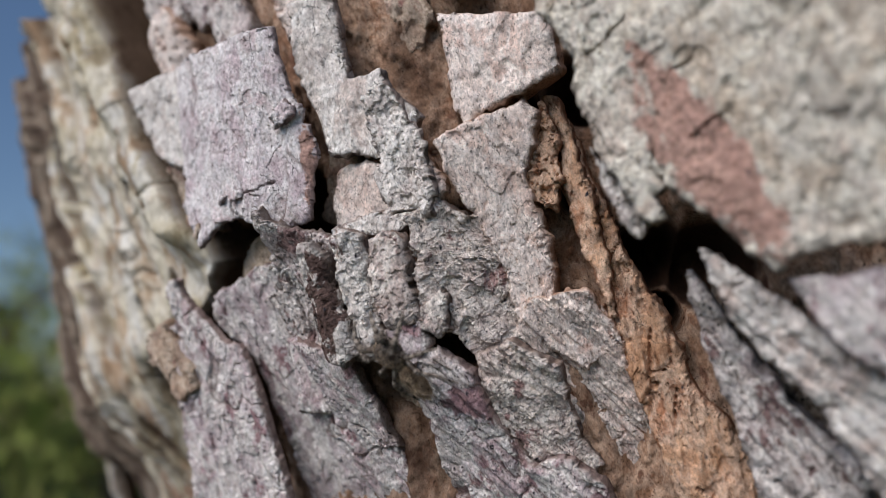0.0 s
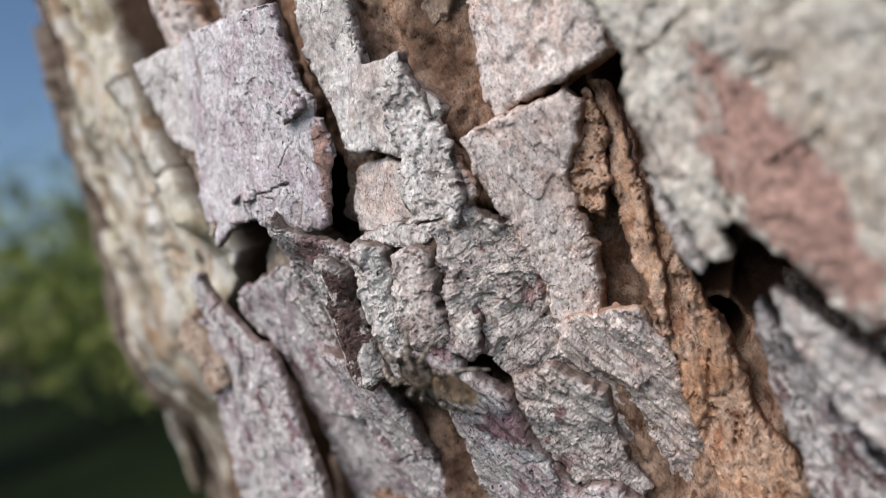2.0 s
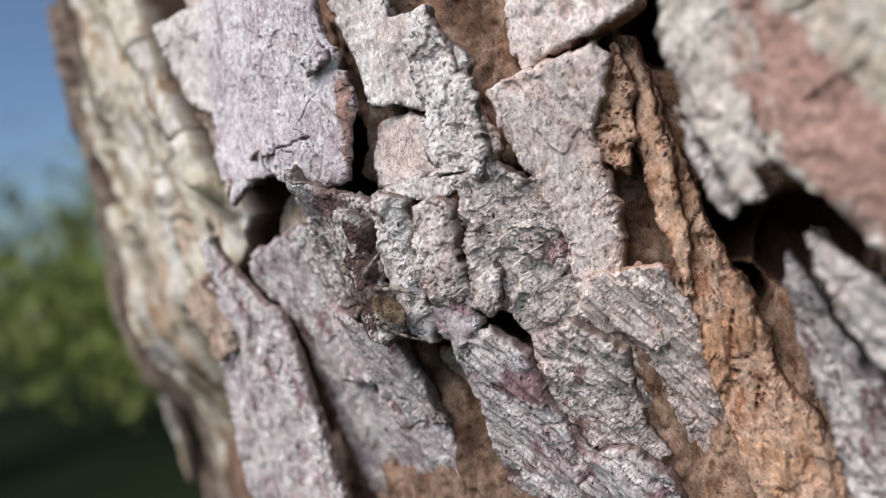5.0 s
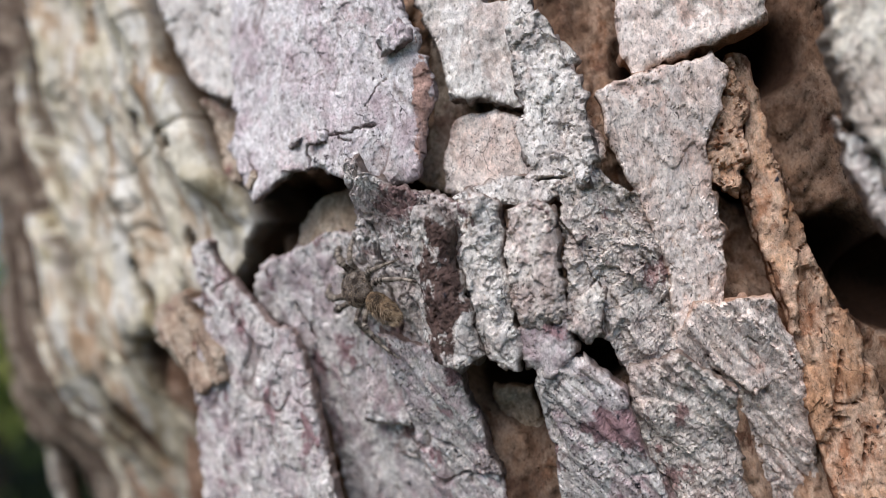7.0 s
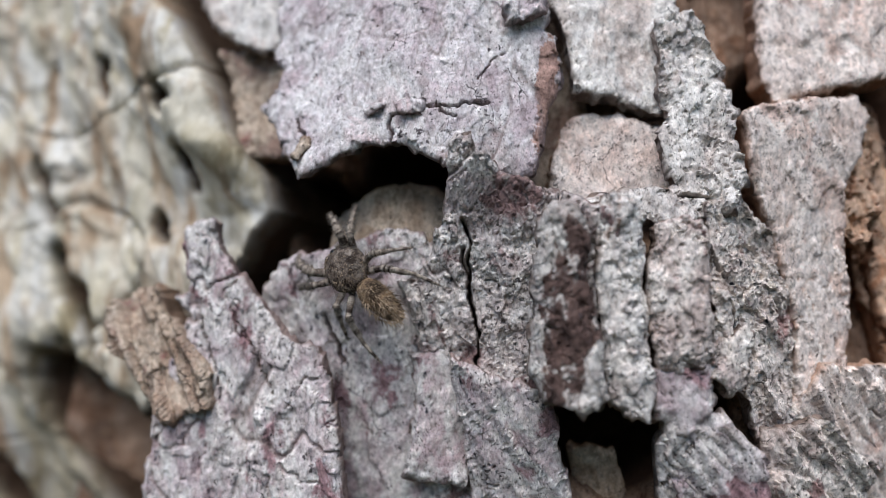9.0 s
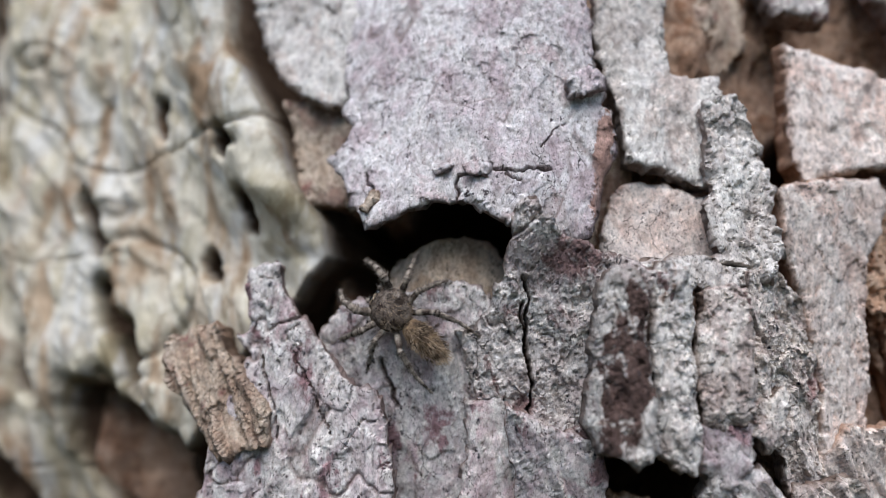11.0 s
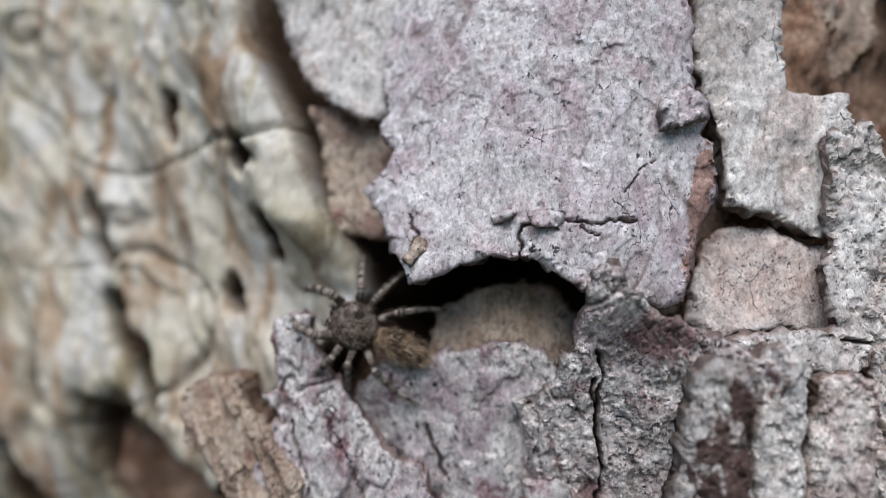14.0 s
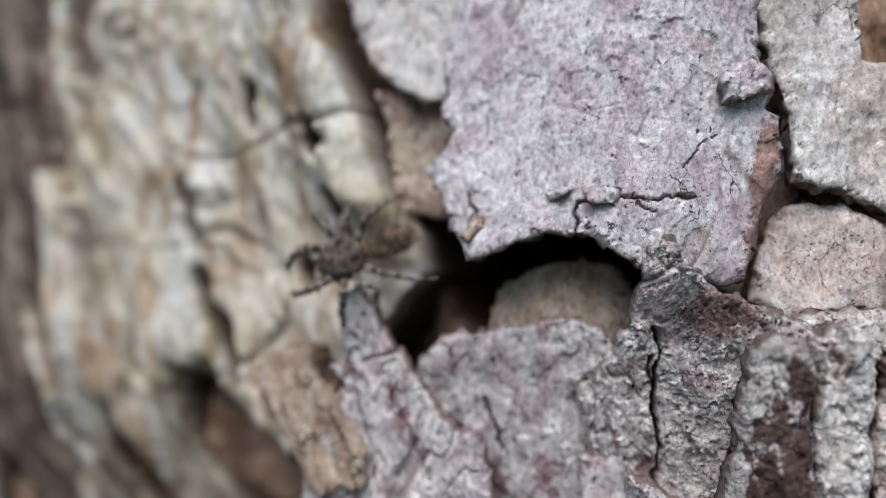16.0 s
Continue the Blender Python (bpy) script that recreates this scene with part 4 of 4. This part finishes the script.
in_trunk(plate("bark_chip", [(-5.1, 6.8), (-4.1, 7.1), (-3.7, 7.0), (-4.1, 6.7), (-4.8, 6.4)], (1.2, -2, 6, 0.05, -0.06, -0.022, 0.012), 0.5, LILAC, trunk, "small loose chip on the flake", seed=241, rough=0.1, jag=0.1, terrace=0.05, step=0.09))
in_trunk(plate("bark_chip", [(2.8, 11.7), (3.3, 12.5), (4.2, 12.8), (5.0, 12.1), (4.9, 11.4), (3.8, 10.9), (3.0, 10.9)], (1.5, -2, 6, 0.05, -0.06, -0.022, 0.012), 1.0, LILAC, trunk, "pale lump of bark beside a crevice", seed=248, rough=0.4, jag=0.12, terrace=0.2, step=0.1))
in_trunk(plate("bark_chip", [(-9.4, 4.8), (-8.8, 5.7), (-8.2, 5.8), (-8.1, 5.2), (-8.8, 4.4)], (1.15, -2, 6, 0.05, -0.06, -0.022, 0.012), 0.5, TAN, trunk, "brownish chip near the flake's corner", seed=255, rough=0.2, jag=0.12, step=0.09))
in_trunk(plate("inner_strip", [(23.5, 7.7), (24.9, 5.3), (25.7, -0.6), (26.6, -6.5), (28.3, -11.3), (28.7, -15.8), (30.8, -20.3), (32.6, -25.4), (26.0, -27.6), (25.0, -18.6), (24.5, -12.3), (23.8, -6.7), (23.1, -1.1), (22.0, 4.7)], (-7.0, 25, -2, 0.05, 0, 0, 0), 2.5, ORANGE, trunk, "broad orange-brown strip of inner bark", seed=262, rough=0.7, jag=0.1, terrace=0.5, streak=0.4, stretch=0.25, cracks=0.6))
in_trunk(plate("bark_strip", [(27.2, 1.3), (28.4, -0.2), (29.7, -2.7), (31.1, -4.8), (30.0, -5.0), (29.1, -5.8), (28.1, -3.6), (27.6, -1.7)], (0.9, 29, -2, 0.1, 0, 0, 0), 2, CHALK, trunk, "whitish layered bark strip", seed=269, rough=0.5, jag=0.15, terrace=0.5, streak=0.3, stretch=0.3, crumb=0.2, step=0.12))
in_trunk(plate("bark_ridge", [(31.2, -8.0), (31.9, -10.0), (32.6, -12.6), (33.9, -15.6), (35.4, -18.9), (38.5, -24.0), (36.0, -30.0), (31.6, -27.5), (31.3, -20.9), (31.0, -17.1), (30.7, -13.3), (30.6, -10.3)], (-2.6, 31, -12, 0.05, 0.1, 0, 0), 3, GREY, trunk, "greyish streaked bark ridge beside a black gap", seed=276, lean=28, rough=0.6, jag=0.12, terrace=0.5, streak=0.5, stretch=0.2, cracks=0.5, flaky=0.6))
in_trunk(plate("bark_slab", [(32.3, -7.0), (33.2, -7.8), (34.3, -9.1), (35.5, -10.7), (36.6, -11.8), (37.8, -13.6), (39.2, -15.4), (43.0, -21.0), (42.0, -28.0), (38.6, -26.0), (37.2, -20.6), (36.0, -17.3), (34.8, -15.2), (33.6, -13.0), (33.0, -10.9), (32.5, -9.1)], (1.0, 33, -8, 0.05, 0.1, 0, 0), 2.2, WHITE, trunk, "long white splintered bark slab with lilac streaks", seed=283, lean=35, rough=0.4, jag=0.14, terrace=0.45, streak=0.35, stretch=0.2, cracks=0.3, flaky=0.7))
in_trunk(plate("bark_plate", [(37.1, -10.3), (38.4, -10.3), (40.2, -10.7), (44.5, -11.2), (45.0, -19.0), (41.5, -18.0), (38.9, -15.0), (38.0, -13.7), (37.4, -12.0)], (2.4, 38, -11, 0.1, 0.05, 0, 0), 2.2, SPOTTED, trunk, "lilac-grey bark plate below a wide black gap", seed=311, lean=30, rough=0.35, terrace=0.35, streak=0.2, stretch=0.3))
in_trunk(plate("inner_chunk", [(22.0, 4.5), (23.7, 7.1), (24.1, 4.8), (23.7, 0.5), (22.7, -1.5), (21.2, -0.5), (20.5, 0.8), (21.7, 2.7)], (-5.0, 23, 2, -0.1, 0, 0, 0), 2, ORANGE, trunk, "broken orange edge of the bark block", seed=290, rough=0.6, jag=0.2, terrace=0.5, crumb=0.35, step=0.13))
in_trunk(plate("bark_ledge", [(10.9, 10.8), (12.9, 11.4), (13.9, 9.0), (14.9, 5.5), (14.9, 1.8), (14.2, 0.4), (12.9, 0.0), (10.7, -0.1), (10.1, 0.8), (11.3, 1.7), (10.6, 3.4), (10.4, 4.4), (11.2, 5.8), (10.9, 8.4)], (-0.3, 13, 6, -0.2, 0, 0, 0), 1.5, WHITE, trunk, "layered whitish crumbling bark ledge", seed=297, slits=[(0.1, 0.8, [(10.3, 0.6), (11.5, 1.2), (13.0, 0.8)])], rough=0.4, terrace=0.5, jag=0.12, step=0.1, crumb=0.12, lean=20))
in_trunk(plate("bark_chip", [(11.6, -6.6), (13.8, -5.5), (14.1, -6.6), (13.6, -8.6), (12.8, -9.1), (11.7, -8.1)], (0.2, 13, -8, -0.2, 0, 0, 0), 1.6, CRUST, trunk, "small brown-faced bark chip", seed=304, rough=0.3, terrace=0.3, step=0.1, crumb=0.1))

# ---- the spider ----
# The spider is drawn in units of its own, a little over a millimetre each.
BODY = 1.22 * MM
CHITIN = bark("spider_skin", [(0.018, 0.013, 0.011), (0.055, 0.039, 0.033), (0.17, 0.135, 0.112), (0.035, 0.025, 0.02)], (0.42, 0.36, 0.3), (0.46, 0.4, 0.35), 0.35, gloss=0.65, relief=0.0001, size=3.0)
GOLD = bark("spider_abdomen", [(0.04, 0.028, 0.019), (0.11, 0.075, 0.05), (0.27, 0.185, 0.115), (0.07, 0.046, 0.031)], (0.12, 0.08, 0.06), (0.44, 0.32, 0.2), 0.35, gloss=0.7, relief=0.0001, size=2.4)
EYE_GLOSS = plain("eye_black", ((0.004, 0.004, 0.004), (0.008, 0.008, 0.008)), 5.0, 0.08)


def pod(name, centre, radii, material, parent, seed, lump=0.05, turn=(0, 0, 0), rings=20, sides=28, taper=0.0):
    """A rounded body in the spider's own millimetres: x ahead, y to its left, z up."""
    th = np.linspace(0, math.pi, rings)
    ph = np.linspace(0, 2 * math.pi, sides, endpoint=False)
    a, b = np.meshgrid(th, ph, indexing="ij")
    x, y, z = np.cos(a), np.sin(a) * np.cos(b), np.sin(a) * np.sin(b)
    r = 1 + lump * (fbm(x * 3 + y * 2, z * 3 + y, seed, 3))
    w = 1 + taper * x
    p = np.stack([x * radii[0] * r, y * radii[1] * r * w, z * radii[2] * r * w], -1).reshape(-1, 3)
    p = p @ np.array(Euler([radians(t) for t in turn]).to_matrix()).T + np.array(centre)
    idx = np.arange(rings * sides).reshape(rings, sides)
    nxt = np.roll(idx, -1, 1)
    faces = np.stack([idx[:-1], idx[1:], nxt[1:], nxt[:-1]], -1).reshape(-1, 4)
    return sheet(name, (p * BODY).tolist(), faces.tolist(), material, parent, layer=np.ones(len(p)))


def tube(name, path, radii, material, parent, sides=10, fuzz=0):
    """A jointed limb along a path, thicker between its joints, with short hairs."""
    verts, faces = [], []
    pts = [Vector(p) for p in path]
    fine, rr = [], []
    for k in range(len(pts) - 1):
        for j in range(8):
            t = j / 8
            fine.append(pts[k].lerp(pts[k + 1], t))
            rr.append((radii[k] * (1 - t) + radii[k + 1] * t) * (0.78 + 0.3 * math.sin(math.pi * min(1, t + 0.08))))
    fine.append(pts[-1])
    rr.append(radii[-1] * 0.7)
    for k, (p, r) in enumerate(zip(fine, rr)):
        way = fine[min(k + 1, len(fine) - 1)] - fine[max(k - 1, 0)]
        q = way.to_track_quat("Z", "Y")
        for s in range(sides):
            verts.append(p + q @ Vector((r * math.cos(2 * math.pi * s / sides), r * math.sin(2 * math.pi * s / sides), 0)))
    for k in range(len(fine) - 1):
        faces += [(k * sides + s, k * sides + (s + 1) % sides, (k + 1) * sides + (s + 1) % sides, (k + 1) * sides + s) for s in range(sides)]
    faces += [tuple(range(sides))[::-1], tuple(range(len(verts) - sides, len(verts)))]
    bands = [1.0 if math.sin(k * 1.35 + 0.6) + 0.5 * math.sin(k * 3.7 + 1) > -0.1 else 0.1 for k in range(len(fine)) for _ in range(sides)]
    rng = random.Random(len(verts) + fuzz)
    for _ in range(fuzz):
        k = rng.randrange(1, len(fine) - 1)
        p, r = fine[k], rr[k]
        way = (fine[k + 1] - p).normalized()
        side = way.cross(Vector((rng.gauss(0, 1), rng.gauss(0, 1), rng.gauss(0, 1)))).normalized()
        hair = (side + 0.7 * way).normalized() * rng.uniform(0.12, 0.3)
        across, s = way.cross(side) * 0.017, len(verts)
        root = p + side * r * 0.9
        verts += [root - across, root + across, root + side * 0.012, root + hair]
        faces += [(s, s + 1, s + 3), (s + 1, s + 2, s + 3), (s + 2, s, s + 3)]
    return sheet(name, [tuple(BODY * c for c in v) for v in verts], faces, material, parent, layer=bands + [0.6] * (len(verts) - len(bands)))


def hairs(name, centre, radii, count, length, parent, seed, turn=(0, 0, 0)):
    rng = random.Random(seed)
    verts, faces = [], []
    rot = Euler([radians(t) for t in turn]).to_matrix()
    for _ in range(count):
        n = Vector((rng.gauss(0, 1), rng.gauss(0, 1), abs(rng.gauss(0, 1)))).normalized()
        p = rot @ Vector((n.x * radii[0], n.y * radii[1], n.z * radii[2])) + Vector(centre)
        tip = p + rot @ (n * 0.55 + Vector((-0.8, rng.gauss(0, 0.2), 0.1))).normalized() * length * rng.uniform(0.6, 1.2)
        across, s = Vector((rng.gauss(0, 1), rng.gauss(0, 1), rng.gauss(0, 1))).normalized() * 0.02, len(verts)
        verts += [p - across, p + across, tip]
        faces.append((s, s + 1, s + 2))
    ob = sheet(name, [tuple(BODY * c for c in v) for v in verts], faces, HAIR, parent)
    return tagged(ob, "fine greyish and orange-tan hairs", kind="stuff")


HAIR = plain("spider_hair", ((0.05, 0.034, 0.025), (0.5, 0.38, 0.26)), 1500.0, 0.7)
LEGS = []


def jumping_spider():
    root = new("jumping_spider")
    tagged(root, "small hairy brown and grey mottled jumping spider on the bark", "spider")
    head = pod("head", (0.78, 0, 0.64), (1.08, 1.0, 0.68), CHITIN, root, 3, 0.1, (0, 4, 0), taper=0.04)
    abdomen = pod("abdomen", (-1.45, 0, 0.6), (1.3, 0.6, 0.55), GOLD, root, 9, 0.08, (0, -4, 0), taper=0.2)
    pod("waist", (-0.25, 0, 0.5), (0.4, 0.25, 0.24), CHITIN, root, 4)
    hairs("abdomen_hair", (-1.45, 0, 0.6), (1.3, 0.62, 0.57), 1000, 0.36, abdomen, 5)
    hairs("head_hair", (0.78, 0, 0.64), (1.12, 0.96, 0.66), 700, 0.16, head, 6)
    for y, z, r, x in ((0.2, 0.72, 0.2, 1.72), (-0.2, 0.72, 0.2, 1.72), (0.52, 0.8, 0.12, 1.5), (-0.52, 0.8, 0.12, 1.5), (0.62, 1.05, 0.1, 0.7), (-0.62, 1.05, 0.1, 0.7)):
        pod("eye", (x, y, z), (r, r, r), EYE_GLOSS, head, 1, 0.0, rings=10, sides=14)
    for side in (1, -1):
        tube("palp", [(1.5, 0.3 * side, 0.4), (2.0, 0.42 * side, 0.35), (2.15, 0.4 * side, 0.0)], [0.12, 0.13, 0.06], CHITIN, root, fuzz=30)
    # Each leg: where it leaves the body, knee, ankle and foot, as (ahead, aside, up).
    shape = [
        ((1.15, 0.5, 0.45), (1.85, 1.0, 1.15), (2.75, 1.15, 0.95), (3.5, 0.95, 0.2), 0.2),
        ((0.85, 0.6, 0.42), (1.2, 1.5, 1.05), (1.75, 2.2, 0.6), (2.15, 2.65, 0.0), 0.165),
        ((0.4, 0.6, 0.42), (0.15, 1.45, 1.0), (-0.25, 2.2, 0.5), (-0.6, 2.8, 0.0), 0.145),
        ((0.05, 0.5, 0.42), (-0.85, 1.3, 1.0), (-1.95, 1.85, 0.5), (-3.05, 2.1, 0.0), 0.15),
    ]
    for side in (1, -1):
        for hip, knee, ankle, foot, thick in shape:
            h = Vector((hip[0], hip[1] * side, hip[2]))
            path = [Vector((q[0], q[1] * side, q[2])) - h for q in (hip, knee, ankle, foot)]
            path.insert(2, path[1].lerp(path[2], 0.25) + Vector((0, 0, 0.06)))
            leg = tube("leg", path, [thick * 0.9, thick * 1.05, thick * 0.95, thick * 0.65, thick * 0.3], CHITIN, root, fuzz=320)
            leg.location = h * BODY
            LEGS.append((leg, h * BODY, side))
    return root


spider = jumping_spider()


def standing(u, v, d, head_u, head_v, lean=0.0, out=(0, 0, 1)):
    """The spider's pose with its waist at (u, v, d), its head towards (head_u, head_v), and its back to out."""
    z = Vector((out[0], -out[2], out[1])).normalized()
    x = Vector((head_u, -lean, head_v))
    x = (x - z * x.dot(z)).normalized()
    y = z.cross(x)
    m = Matrix((x, y, z)).transposed().to_4x4()
    m.translation = spot(u, v, d)
    return m


# seconds, waist (u, v, d), way to the head (u, v), the way its back faces (u, v, d)
STEPS = [
    (0, (11.1, -9.7, 2.7), (-0.7, 3.2), (-0.3, -0.5, 0.85)),
    (1, (10.1, -8.0, 2.7), (-1.5, 2.0), (-0.3, -0.5, 0.85)),
    (1.5, (9.7, -7.4, 2.8), (-2.1, 2.2), (-0.3, -0.5, 0.85)),
    (2, (11.8, -8.6, 2.9), (-2.1, 1.3), (-0.2, -0.4, 0.9)),
    (2.5, (12.1, -8.3, 3.1), (-2.4, 1.6), (-0.2, -0.4, 0.9)),
    (3.5, (9.5, -7.8, 2.9), (-2.8, 1.3), (-0.2, -0.4, 0.9)),
    (4.2, (7.9, -7.2, 2.4), (-4.2, 1.5), (-0.3, -0.2, 0.9)),
    (6.5, (0.8, -4.3, 0.3), (-3.0, 1.8), (-0.4, 0, 0.9)),
    (7, (-0.5, -4.2, -0.3), (-2.8, 1.7), (-0.4, 0, 0.9)),
    (7.5, (-1.1, -3.8, -0.6), (-2.6, 1.8), (-0.4, 0, 0.9)),
    (8, (-1.8, -3.4, -0.8), (-2.7, 2.0), (-0.4, 0, 0.9)),
    (8.5, (-3.5, -3.2, -0.9), (-2.5, 2.0), (-0.35, 0, 0.92)),
    (9, (-5.5, -2.3, -1.3), (-2.5, 2.2), (-0.3, 0, 0.95)),
    (10, (-5.8, -2.0, -1.7), (-2.5, 2.3), (-0.2, 0, 1)),
    (12.5, (-8.4, -1.0, -2.2), (-2.1, 1.9), (0, 0, 1)),
    (13.5, (-9.5, 0.0, -2.3), (-2.5, 2.4), (0, 0, 1)),
    (14, (-11.2, 1.0, -2.9), (-2.7, 1.1), (0, 0, 1)),
    (14.5, (-12.0, 1.8, -3.2), (-2.8, 1.1), (0, 0, 1)),
    (15, (-13.3, 3.0, -3.0), (-2.9, -0.2), (0, 0.1, 1)),
    (15.5, (-13.9, 3.6, -2.6), (-3.2, -1.0), (0, 0.15, 1)),
    (16, (-15.2, 3.7, -2.6), (-3.4, -1.3), (0, 0.2, 1)),
]


def motions():
    walk(spider, [(t, standing(u, v, d, hu, hv, 0, out)) for t, (u, v, d), (hu, hv), out in STEPS])
    for n, (leg, hip, side) in enumerate(LEGS):
        rows = []
        for t, (u, v, d), _, _ in STEPS:
            swing = 13 * math.sin(t * 3.1 + n * 2.3) if t > 0 else 0
            rows.append((t, Matrix.Translation(hip) @ pose(0, 0, 0, 4 * side * math.sin(t * 2.3 + n), 0, swing)))
        walk(leg, rows)


motions()
